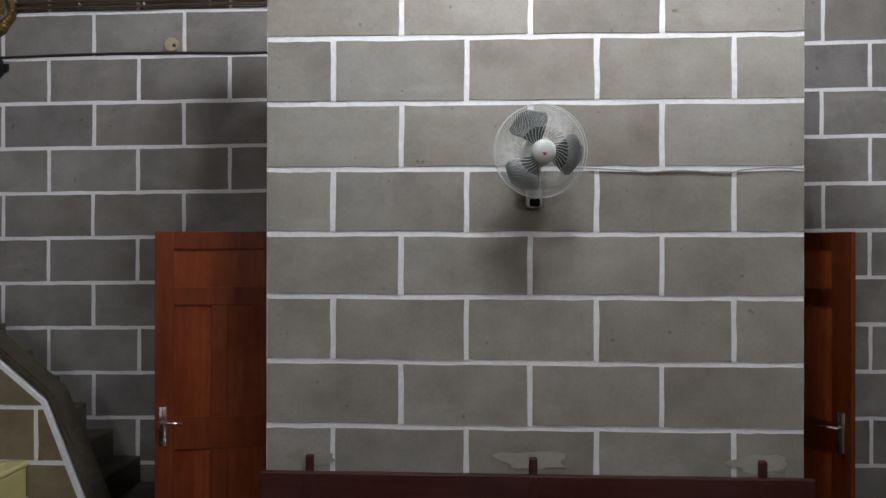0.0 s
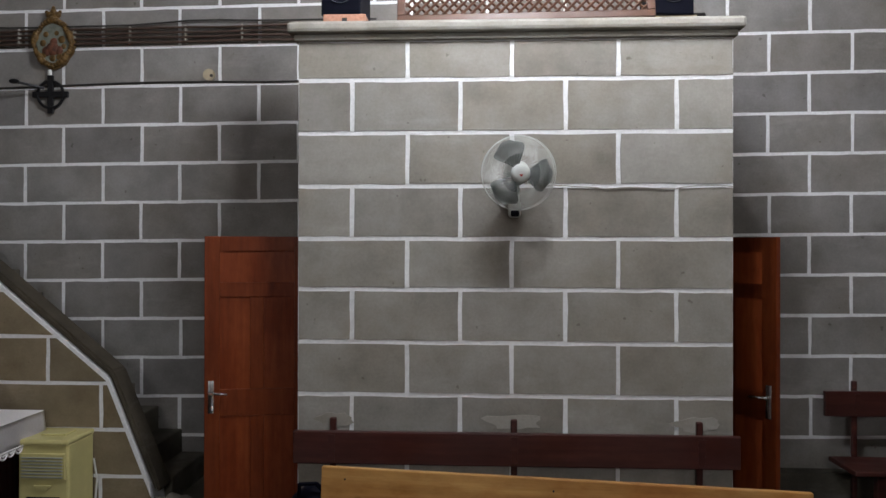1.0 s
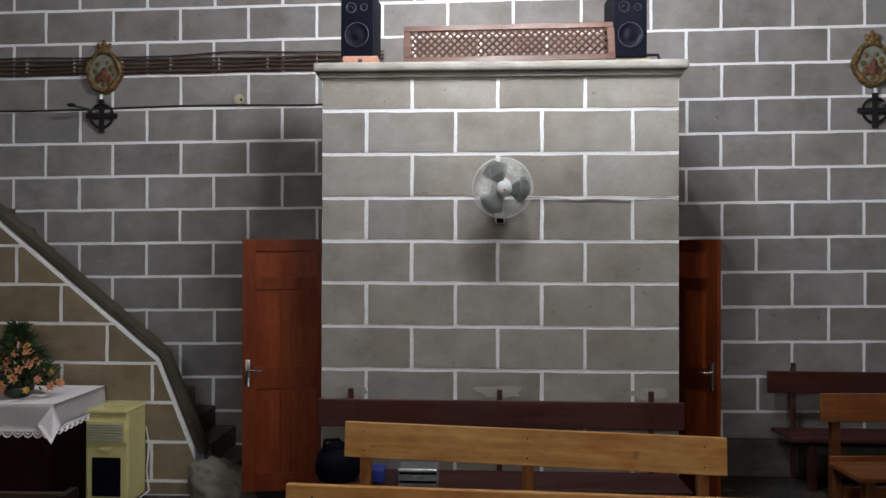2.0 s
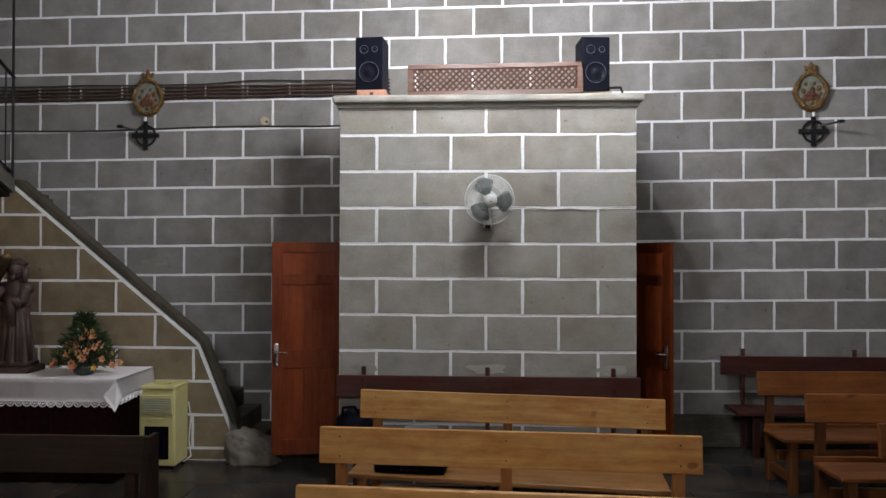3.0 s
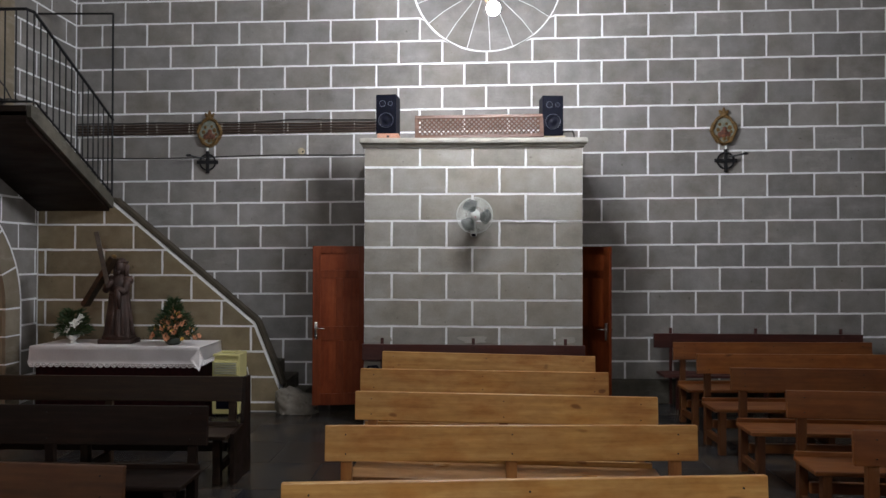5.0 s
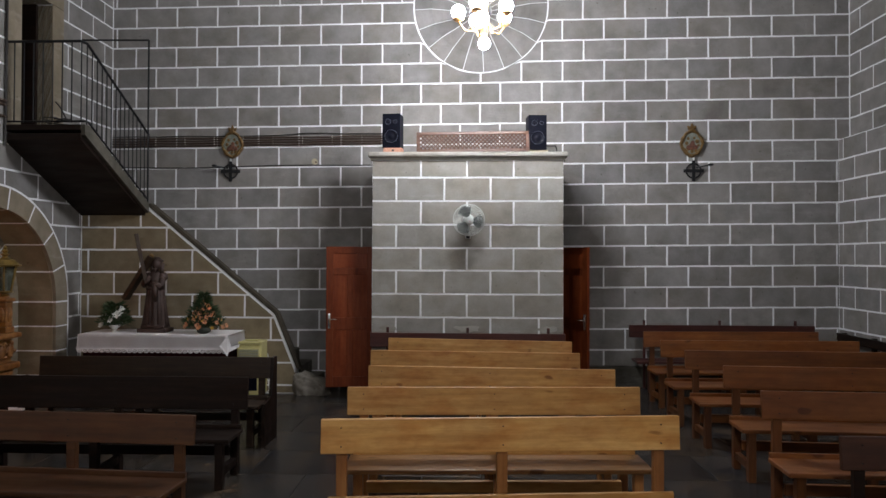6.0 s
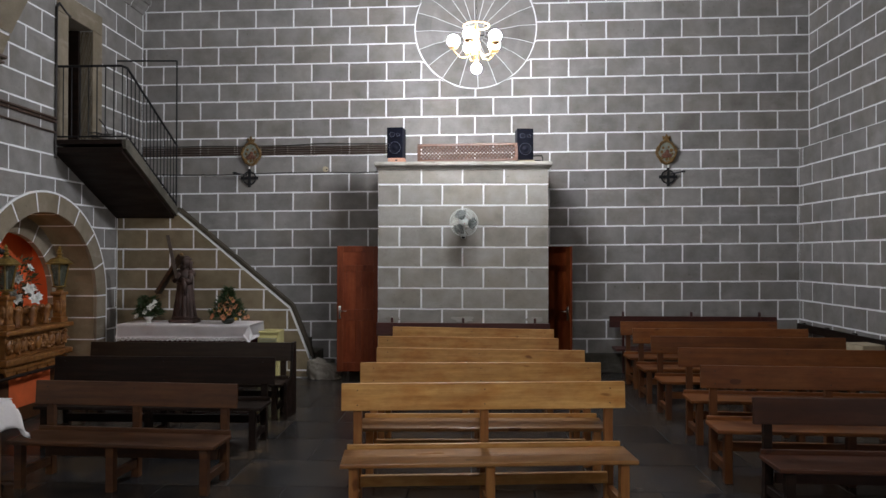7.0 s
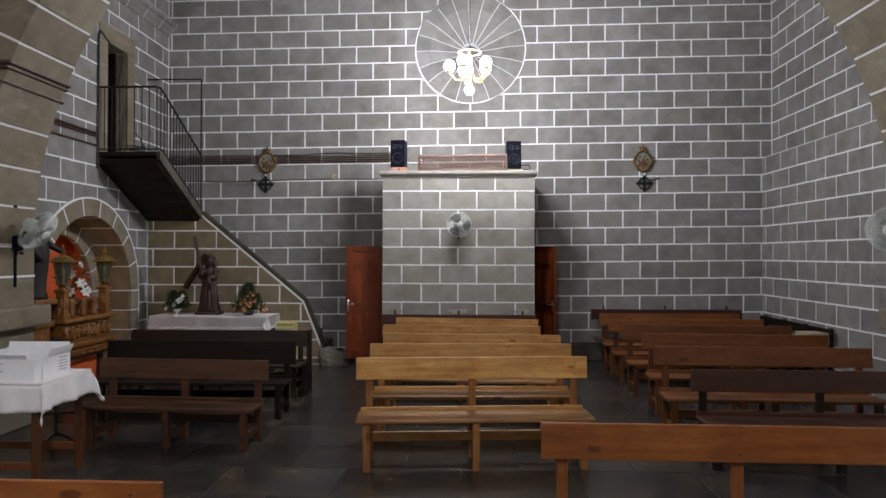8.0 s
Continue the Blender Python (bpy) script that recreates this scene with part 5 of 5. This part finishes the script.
for sx in (-0.055, 0.105):
    rod(bm, (sx, 0.0, 1.0), (sx * 1.05, -0.01, 0.84), 0.042, 8, 0.028)
rod(bm, (0.03, -0.085, 0.93), (0.03, -0.08, 0.87), 0.035, 8, 0.012)
ball(bm, (0.12, 0.0, 0.80), 0.085, 12, 8, (1.0, 0.9, 0.8))
ball(bm, (-0.12, 0.0, 0.80), 0.085, 12, 8, (1.0, 0.9, 0.8))
ball(bm, (0.0, 0, 0.74), 0.15, 16, 12, (1.0, 0.72, 1.05))
ball(bm, (0.03, -0.03, 0.98), 0.078, 14, 10, (0.92, 1.0, 1.2))
ball(bm, (0.02, 0.01, 1.0), 0.088, 14, 10, (1.0, 1.0, 1.05))
rod(bm, (0.12, 0, 0.82), (0.16, -0.12, 0.66), 0.055, 10, 0.048)
rod(bm, (0.16, -0.12, 0.66), (0.02, -0.17, 0.72), 0.048, 10, 0.032)
rod(bm, (-0.12, 0, 0.82), (-0.15, -0.11, 0.68), 0.055, 10, 0.048)
rod(bm, (-0.15, -0.11, 0.68), (-0.02, -0.17, 0.80), 0.048, 10, 0.032)
rod(bm, (0.06, -0.15, 0.70), (0.07, -0.13, 0.45), 0.05, 8, 0.02)
bmesh.ops.scale(bm, vec=(0.86, 0.95, 1.0), verts=bm.verts)
bmesh.ops.translate(bm, vec=(SX + 0.02, SYY, TZ), verts=bm.verts)
solid("statue", bm, ROBE, "carved robed figure in dark brown on a wooden base", "statue", smooth=True)
cr = thing("wooden_cross", "dark wooden cross leaning on the shoulder of the statue", "cross")
bm = B()
def beam(a, b, w):
    d = Vector(b) - Vector(a)
    q = d.to_track_quat("Z", "Y").to_matrix().to_4x4()
    box(bm, -w, -w * 0.6, -d.length / 2, w, w * 0.6, d.length / 2, bev=0.006, m=Matrix.Translation((Vector(a) + Vector(b)) / 2) @ q)
beam((SX - 0.42, SYY - 0.02, TZ + 0.48), (SX + 0.02, SYY - 0.13, TZ + 1.10), 0.055)
part("long_beam", bm, CROSSWOOD, cr)
bm = B()
beam((SX - 0.185, SYY - 0.19, TZ + 1.42), (SX - 0.06, SYY - 0.13, TZ + 0.72), 0.045)
part("short_beam", bm, CROSSWOOD, cr)
bm = B()
ball(bm, (SX + 0.01, SYY - 0.13, TZ + 1.10), 0.04, 8, 6)
part("gilt_tip", bm, GILT, cr)


def leaf_quad(bm, p, d, up, l, w):
    d, up = Vector(d).normalized(), Vector(up)
    sd = d.cross(up)
    if sd.length < 1e-3:
        sd = Vector((1, 0, 0))
    sd.normalize()
    nrm = sd.cross(d)
    pts = [p, p + d * l * 0.35 + sd * w * 0.5 + nrm * 0.004, p + d * l, p + d * l * 0.35 - sd * w * 0.5 + nrm * 0.004]
    vs = [bm.verts.new(q) for q in pts]
    mid = bm.verts.new(p + d * l * 0.45 - nrm * w * 0.15)
    for i in range(4):
        bm.faces.new((vs[i], vs[(i + 1) % 4], mid))


def flower(bm, c, r, petals, rnd, d):
    d = Vector(d).normalized()
    ax = d.orthogonal().normalized()
    ay = d.cross(ax)
    for ring, (k, lift) in enumerate(((1.0, 0.25), (0.62, 0.7))):
        for i in range(petals):
            a = 2 * math.pi * (i + 0.5 * ring) / petals + rnd.uniform(-0.1, 0.1)
            out = (ax * math.cos(a) + ay * math.sin(a)) * (1 - lift * 0.5) + d * lift
            leaf_quad(bm, Vector(c), out, d, r * k, r * 0.75 * k)


def bouquet(x, y, z, label, w, h, kinds, n_leaf, n_flower, seed, pot, potmat, peak):
    rnd = random.Random(seed)
    f = thing("flower_arrangement", label, "flowers", pose(x, y, z), "flowers on the altar table")
    bm = B()
    lathe(bm, pot, 18)
    part("vase", bm, potmat, f, smooth=True)
    bm = B()
    z0 = pot[-1][1]
    for i in range(n_leaf):
        a = rnd.uniform(0, 2 * math.pi)
        t2 = rnd.random() ** 1.3
        hh = z0 + (h - z0) * t2
        rr = w * (1 - t2 * peak) * math.sqrt(rnd.random()) * (1.0 if t2 > 0.12 else 0.8)
        p = Vector((rr * math.cos(a), rr * math.sin(a) * 0.7, hh))
        d = Vector((math.cos(a), math.sin(a) * 0.8, rnd.uniform(-0.2, 1.2)))
        leaf_quad(bm, p, d, (rnd.uniform(-1, 1), rnd.uniform(-1, 1), 1), rnd.uniform(0.05, 0.10), rnd.uniform(0.02, 0.036))
    part("leaves", bm, LEAF, f)
    bm = B()
    for i in range(26):
        a = rnd.uniform(0, 2 * math.pi)
        rr = w * 0.75 * math.sqrt(rnd.random())
        hh = z0 + (h - z0) * rnd.uniform(0.3, 0.9) * (1 - 0.5 * rr / w)
        rod(bm, (0, 0, z0 - 0.03), (rr * math.cos(a), rr * math.sin(a) * 0.7, hh), 0.003, 4)
    part("stems", bm, LEAF, f)
    for mat, share, r, lab in kinds:
        for i in range(int(n_flower * share)):
            bm = B()
            a = rnd.uniform(0, 2 * math.pi)
            t2 = rnd.random() ** (1.5 if peak > 0.9 else 1.2)
            hh = z0 + (h - z0) * t2 * (0.78 if peak > 0.9 else 0.92)
            rr = w * (1 - t2 * peak) * rnd.uniform(0.72, 1.02)
            c = Vector((rr * math.cos(a), rr * math.sin(a) * 0.7 - 0.01, hh))
            flower(bm, c, r * rnd.uniform(0.8, 1.15), 6, rnd, (math.cos(a), math.sin(a) - 0.4, 0.5))
            part("flower", bm, mat, f, lab)
    return f


bouquet(-3.32, 3.58, TZ, "full arrangement of orange and yellow flowers in a dark bowl", 0.35, 0.56,
        ((PETALORANGE, 0.7, 0.042, "orange blossom"), (PETALYELLOW, 0.3, 0.03, "yellow blossom")), 820, 92, 11, [(0.06, 0), (0.09, 0.02), (0.11, 0.07), (0.10, 0.09)], DARKPOT, 0.93)
bouquet(-4.66, 3.66, TZ, "white lilies and dark foliage in a white vase", 0.24, 0.41,
        ((PETALWHITE, 1.0, 0.06, "white lily"),), 620, 12, 12, [(0.06, 0), (0.035, 0.02), (0.03, 0.04), (0.075, 0.08), (0.08, 0.1)], VASE, 0.55)
bouquet(XL + 0.33, 1.16, 1.22, "tall white flowers on the carved altar", 0.24, 0.66, ((PETALWHITE, 1.0, 0.085, "white blossom"),), 200, 18, 13, [(0.04, 0), (0.05, 0.08), (0.04, 0.12)], DARKPOT, 0.4)

# ---- gas heater ----
ht = thing("gas_heater", "cream enamelled cabinet gas heater with a louvred grille", "heater", pose(-2.74, 3.80, FLOOR))
HH = 0.82
bm = B()
box(bm, -0.18, 0.02, 0.03, 0.18, 0.33, HH - 0.03, bev=0.018)
part("cabinet", bm, CREAM, ht)
bm = B()
box(bm, -0.185, 0.0, HH - 0.045, 0.185, 0.335, HH - 0.005, bev=0.015)
part("top", bm, CREAM, ht)
bm = B()
box(bm, -0.08, 0.11, HH - 0.005, 0.1, 0.25, HH + 0.008, bev=0.006)
part("handle", bm, CREAM, ht)
bm = B()
box(bm, -0.16, 0.005, 0.54, 0.16, 0.021, 0.72, bev=0.004)
part("grille_frame", bm, CREAM, ht)
for i in range(7):
    bm = B()
    z = 0.555 + i * 0.022
    box(bm, -0.145, -0.004, z, 0.145, 0.008, z + 0.010, bev=0.003)
    part("louvre", bm, GRILLE, ht)
# Flat black plate on the closed cabinet stands for the burner recess's shade
bm = B()
box(bm, -0.12, 0.012, 0.10, 0.12, 0.022, 0.42, bev=0.006)
part("burner_opening", bm, BLACK, ht, "black plate for the shaded burner opening")
bm = B()
prism(bm, [(-0.06, 0.018, 0.50), (0.06, 0.018, 0.50), (0.03, 0.018, 0.47), (-0.03, 0.018, 0.47)], (0, -0.012, 0))
part("pull", bm, CREAM, ht)
for sx in (-0.15, 0.15):
    for sy in (0.05, 0.3):
        bm = B()
        rod(bm, (sx - 0.012, sy, 0.02), (sx + 0.012, sy, 0.02), 0.02, 10)
        part("castor", bm, BLACK, ht)
bm = B()
tube(bm, [(0.19, 0.31, 0.60), (0.215, 0.31, 0.45), (0.20, 0.30, 0.22), (0.23, 0.28, 0.06), (0.19, 0.2, 0.03)], 0.007)
part("hose", bm, STEEL, ht)

# ---- things on and under the front pews ----
bm = B()
bmesh.ops.create_icosphere(bm, subdivisions=3, radius=1.0)
for v in bm.verts:
    k = 1 + 0.12 * noise.noise(v.co * 2.2)
    v.co = Vector((v.co.x * 0.17 * k - 0.70, v.co.y * 0.12 * k + 3.20, max(0.316, 0.43 + v.co.z * 0.17 * k)))
bg = solid("bag", bm, BLACK, "slumped black bag lying on the bench", "bag", smooth=True)
bm = B()
tube(bm, [(-0.80, 3.17, 0.52), (-0.78, 3.12, 0.62), (-0.68, 3.11, 0.63), (-0.62, 3.15, 0.54)], 0.012)
part("handle", bm, BLACK, bg)
bm = B()
box(bm, -0.50, 3.12, 0.316, -0.36, 3.26, 0.42, bev=0.02)
solid("folded_cloth", bm, BLUE, "folded blue fabric lying on the bench", "cloth")
cs = thing("equipment_case", "small silver equipment case with dark trim", "case", pose(-0.12, 3.16, 0.316))
bm = B()
box(bm, -0.14, -0.09, 0, 0.14, 0.09, 0.13, bev=0.01)
part("body", bm, SILVER, cs)
for z in (0.03, 0.09):
    bm = B()
    box(bm, -0.13, -0.094, z, 0.13, -0.089, z + 0.018, bev=0.001)
    part("dark_band", bm, BLACK, cs)
bm = B()
tube(bm, [(-0.04, -0.09, 0.075), (-0.03, -0.11, 0.075), (0.03, -0.11, 0.075), (0.04, -0.09, 0.075)], 0.006)
part("handle", bm, CHROME, cs)

ic = thing("instrument_case", "flat black case lying on the seat of a pine pew", "case", pose(-0.12, 2.36, FLOOR + 0.502, 0, 0, -5))
bm = B()
box(bm, -0.26, -0.12, 0, 0.26, 0.13, 0.075, bev=0.015)
part("body", bm, BLACK, ic)
bm = B()
tube(bm, [(-0.06, -0.12, 0.035), (-0.05, -0.145, 0.035), (0.05, -0.145, 0.035), (0.06, -0.12, 0.035)], 0.007)
part("handle", bm, BLACK, ic)

# ---- small table with a cloth and a white box ----
t2b = thing("side_table", "small wooden table under a white cloth beside the pews", "table", pose(-3.63, -2.45, FLOOR, 0, 0, 1.5))
TH = 0.93
bm = B()
box(bm, -0.62, -0.39, TH - 0.04, 0.62, 0.39, TH - 0.008, bev=0.005)
part("tabletop", bm, UMBER, t2b)
for sx in (-0.55, 0.55):
    for sy in (-0.33, 0.33):
        bm = B()
        box(bm, sx - 0.03, sy - 0.03, 0, sx + 0.03, sy + 0.03, TH - 0.04, bev=0.005)
        part("leg", bm, BROWN_Z, t2b)
for sy in (-0.33, 0.33):
    bm = B()
    box(bm, -0.52, sy - 0.015, 0.18, 0.52, sy + 0.015, 0.25, bev=0.004)
    part("stretcher", bm, BROWN, t2b)
c2 = thing("table_cover", "creased white cloth hanging over the small table", "tablecloth", pose(-3.63, -2.45, FLOOR, 0, 0, 1.5))
bm = B()
g = []
NX, NYY = 60, 44
for i in range(NX + 1):
    col = []
    for k in range(NYY + 1):
        u, v = -0.86 + 1.72 * i / NX, -0.64 + 1.28 * k / NYY
        ex, ey = max(0, abs(u) - 0.63), max(0, abs(v) - 0.40)
        over = max(ex, ey) + 0.45 * min(ex, ey)
        corner = min(ex, ey)
        x = math.copysign(min(abs(u), 0.63) + 0.10 * ex + 0.35 * corner, u)
        y = math.copysign(min(abs(v), 0.40) + 0.10 * ey + 0.35 * corner, v)
        z = TH + 0.002 - over * 0.97
        if ex > 0:
            x += ex * (0.10 * math.sin(v * 15 + 0.6) + 0.05 * math.sin(v * 31))
        if ey > 0:
            y += ey * (0.10 * math.sin(u * 13) + 0.05 * math.sin(u * 29 + 1.0))
        col.append(bm.verts.new((x, y, z)))
    g.append(col)
for i in range(NX):
    for k in range(NYY):
        bm.faces.new((g[i][k], g[i + 1][k], g[i + 1][k + 1], g[i][k + 1]))
bmesh.ops.recalc_face_normals(bm, faces=bm.faces)
bmesh.ops.solidify(bm, geom=list(bm.faces), thickness=0.003)
part("cloth", bm, CLOTH, c2, smooth=True)
bm = B()
box(bm, -0.635, -0.405, TH + 0.004, 0.635, 0.405, TH + 0.009, bev=0.002)
part("cloth_top", bm, CLOTH, c2)
bx = thing("paper_box", "open white cardboard box with printed sides on the small table", "box", pose(-3.42, -2.47, FLOOR + TH + 0.010, 0, 0, 2))
for nm, q in (("front_side", (-0.30, -0.28, 0, 0.30, -0.274, 0.20)), ("rear_side", (-0.30, 0.274, 0, 0.30, 0.28, 0.23)), ("end_side", (-0.30, -0.274, 0, -0.294, 0.274, 0.22)), ("end_side", (0.294, -0.274, 0, 0.30, 0.274, 0.19)), ("bottom", (-0.294, -0.274, 0, 0.294, 0.274, 0.006))):
    bm = B()
    box(bm, *q)
    part(nm, bm, PAPER, bx)
for q, hinge, ang, ax in (((0.301, -0.10, 0.19, 0.307, 0.274, 0.27), (0.304, 0, 0.19), 24, "Y"), ((-0.29, -0.287, 0.20, 0.24, -0.281, 0.25), (0, -0.284, 0.20), 38, "X"), ((-0.29, 0.281, 0.23, 0.29, 0.287, 0.28), (0, 0.284, 0.23), -14, "X")):
    bm = B()
    box(bm, *q)
    bmesh.ops.rotate(bm, cent=hinge, matrix=Matrix.Rotation(radians(ang), 3, ax), verts=bm.verts)
    part("flap", bm, PAPER, bx)
for i in range(5):
    bm = B()
    box(bm, 0.3005, 0.10, 0.04 + 0.028 * i, 0.302, 0.22 + 0.012 * (i % 3), 0.048 + 0.028 * i)
    part("print_bar", bm, INK, bx)
for i in range(4):
    bm = B()
    box(bm, -0.16, -0.282, 0.05 + 0.034 * i, 0.0 + 0.02 * (i % 2), -0.2805, 0.060 + 0.034 * i)
    part("print_bar", bm, INK, bx)

# black iron stand behind the small table
st = thing("metal_stand", "thin black iron stand with short arms beside the small table", "stand", pose(-3.72, -1.45, FLOOR, 0, 0, 20))
bm = B()
rod(bm, (0, 0, 0.12), (0, 0, 1.12), 0.012, 8)
part("pole", bm, IRON, st)
for z, h in ((1.10, 0.11), (0.36, 0.16)):
    bm = B()
    rod(bm, (-h, 0, z), (h, 0, z), 0.012, 8)
    for sx in (-h, h):
        ball(bm, (sx, 0, z), 0.017, 8, 6)
    part("arm", bm, IRON, st)
bm = B()
lathe(bm, [(0.03, 1.11), (0.055, 1.125), (0.06, 1.15), (0.02, 1.155)], 12)
part("cup", bm, IRON, st)
for k in range(3):
    a = 2 * math.pi * k / 3
    bm = B()
    tube(bm, [(0, 0, 0.15), (0.12 * math.cos(a), 0.12 * math.sin(a), 0.10), (0.2 * math.cos(a), 0.2 * math.sin(a), 0.012)], 0.012)
    part("leg", bm, IRON, st)

# loose cable coil on the upper landing
rnd = random.Random(31)
bm = B()
pts = []
for k in range(46):
    a = 0.55 * k
    r = 0.10 + 0.03 * math.sin(k * 0.37)
    pts.append((-4.98 + r * math.cos(a) + 0.004 * k, 2.62 + r * math.sin(a) * 0.8, 3.60 + 0.09 * (0.5 + 0.5 * math.sin(k * 0.21)) + rnd.uniform(0, 0.012)))
pts += [(-4.80, 2.66, 3.68), (-4.84, 2.60, 3.82), (-4.90, 2.58, 3.90)]
tube(bm, pts, 0.009, 5)
solid("cable_coil", bm, CABLE, "loose coil of dark cable lying on the upper landing", "cable")

# cardboard box on the end of the side bench
cb = thing("cardboard_box", "low beige cardboard box standing on the side bench", "box", pose(XRL - 0.30, 2.50, 0.302, 0, 0, 8))
bm = B()
box(bm, -0.17, -0.18, 0, 0.17, 0.18, 0.37, bev=0.006)
part("body", bm, BUFF, cb)
for sx in (-1, 1):
    bm = B()
    box(bm, min(0.005 * sx, 0.168 * sx), -0.185, 0.372, max(0.005 * sx, 0.168 * sx), 0.185, 0.379, bev=0.002)
    part("flap", bm, BUFF, cb)

# ---- facing blocks, last ----
def back_clip(pts):
    cu = sum(p[0] for p in pts) / len(pts)
    cv = sum(p[1] for p in pts) / len(pts)
    if PX0 + 0.3 < cu < PX1 - 0.3 and cv < 3.1:
        return None
    return clip_out_circle(RX, RZ - TILT * (RX - 3.0), RR + 0.004)(pts)




def back_drift(u):
    """The blocks beside the stair run a little longer than those across the nave."""
    if u > 0.8:
        return 0.012
    if u > -1.2:
        return 0.012 + 0.078 * (0.8 - u) / 2.0
    return 0.09 * max(0.0, min(1.0, (u + 4.75) / 3.3))


rows = regular_rows(XL, XR, FLOOR, 7.6, 1.091, 0.3345, 0.669, 2.9715, 3, back_drift)
face_blocks(wall_back, back3, rows, back_clip, GRANITE, GRANITE_ALL, lambda u, v: 0.5 < v < 5.6, seed=21)


def left_clip(pts):
    dz = TILT * (XL - 3.0)
    cu = sum(p[0] for p in pts) / len(pts)
    cv = sum(p[1] for p in pts) / len(pts) + dz
    q = [(u, v + dz) for u, v in pts]
    if cv < 3.3:
        out = []
        inside = 0
        for u, v in q:
            if v >= NZ:
                d = math.hypot(u - NY, v - NZ)
                if d < NR:
                    inside += 1
                    k = NR / max(d, 1e-6)
                    u, v = NY + (u - NY) * k, NZ + (v - NZ) * k
            elif abs(u - NY) < NR:
                inside += 1
                u = NY + math.copysign(NR, cu - NY)
            out.append((u, v))
        if inside == len(q):
            return None
        q = out
    if 3.45 < cv < 5.9 and q:
        if 2.42 < cu < 3.63 and 3.5 < cv < 5.78:
            lo = clip_half(q, lambda u, v: 2.41 - u)
            hi = clip_half(q, lambda u, v: u - 3.64)
            up = clip_half(q, lambda u, v: v - 5.79)
            q = max((lo, hi, up), key=lambda p: area(p) if len(p) > 2 else 0)
        else:
            if cu <= 2.42:
                q = clip_half(q, lambda u, v: 2.41 - u) if cv < 5.78 else q
            elif cu >= 3.63:
                q = clip_half(q, lambda u, v: u - 3.64) if cv < 5.78 else q
            else:
                q = clip_half(q, lambda u, v: v - 5.79) if cv > 5.78 else q
    return [(u, v - dz) for u, v in q] if len(q) > 2 else None


left3 = lambda u, v, s: (XL + s, u, v + TILT * (XL - 3.0))
rows = regular_rows(AY1, YB - 0.007, FLOOR + 0.09, 7.6, 1.091, 0.3345, 0.672, 4.77, 4)
face_blocks(wall_left_low, left3, rows, left_clip, GRANITE, GRANITE_ALL, lambda u, v: u > -0.5 and v < 6.6, seed=22)
right_low = lambda u, v, s: (XRL - s, u, v + TILT * (XRL - 3.0))
rows = regular_rows(AY1, YB - 0.007, FLOOR, ZSTEP - 0.034, 1.091, 0.3345, 0.640, 4.573, 5)
face_blocks(wall_right, right_low, rows, None, GRANITE, GRANITE_ALL, lambda u, v: True, seed=23, limit=150)
right_high = lambda u, v, s: (XR - s, u, v + TILT * (XR - 3.0))
rows = regular_rows(AY1, YB - 0.007, ZSTEP - 0.034, 7.6, 1.091, 0.3345, 0.672, 4.394, 7)
face_blocks(wall_right, right_high, rows, None, GRANITE, GRANITE_ALL, lambda u, v: v < 6.6, seed=26, limit=150)
face_blocks(porch, lambda u, v, s: (u, PY - s, v), porch_rows, None, PORCH, PORCH, lambda u, v: True, seed=24, gap=0.0122)


def stair_clip(pts):
    pts = clip_half(pts, lambda u, v: (2.655 - 0.035 - 0.83 * (u + 4.43)) - v)
    if pts:
        pts = clip_half(pts, lambda u, v: -(u + 2.15) * 0.77 - (v - 0.25) * 0.31 - 0.022)
    if pts:
        pts = clip_half(pts, lambda u, v: 2.62 - v)
    return pts if len(pts) > 2 else None


rows = regular_rows(XL + 0.008, -2.1, FLOOR, 2.7, 1.998, 0.339, 0.805, -4.93, 6)
face_blocks(stair_wall, lambda u, v, s: (u, SY - s, v), rows, stair_clip, OCHRE, OCHRE, lambda u, v: True, seed=25)

# arch stones: intrados pieces with joints
for i in range(36):
    a0, a1 = math.pi * i / 36 + 0.0028, math.pi * (i + 1) / 36 - 0.0028
    bm = B()
    pts = []
    for s in range(5):
        a = a0 + (a1 - a0) * s / 4
        pts.append((AX + AR * math.cos(a), AY0, AZ + AR * math.sin(a)))
    for s in range(5):
        a = a1 - (a1 - a0) * s / 4
        pts.append((AX + (AR + 0.5) * math.cos(a), AY0, AZ + (AR + 0.5) * math.sin(a)))
    prism(bm, pts, (0, AY1 - AY0, 0))
    part("voussoir", bm, SAND, arch)

# floor slabs
rnd = random.Random(9)
y = -11.34
k = 1
cache = {}
while y < YB:
    x = XL + (0.0 if k % 2 else -0.55)
    d = 0.78
    while x < XR:
        w = 1.1
        x0, x1, y0, y1 = max(x, XL), min(x + w, XR), y, min(y + d, YB)
        if x1 - x0 > 0.1:
            key = (round(x1 - x0, 2), round(y1 - y0, 2))
            if key not in cache:
                bm = B()
                box(bm, -(x1 - x0) / 2 + 0.005, -(y1 - y0) / 2 + 0.005, -0.03, (x1 - x0) / 2 - 0.005, (y1 - y0) / 2 - 0.005, 0.0, bev=0.004)
                cache[key] = mesh_of("slab", bm, FLOORSTONE)
            s = new("slab", cache[key])
            s.parent = floor
            s.location = ((x0 + x1) / 2, (y0 + y1) / 2, FLOOR + rnd.uniform(-0.002, 0.001))
        x += w
    y += d
    k += 1
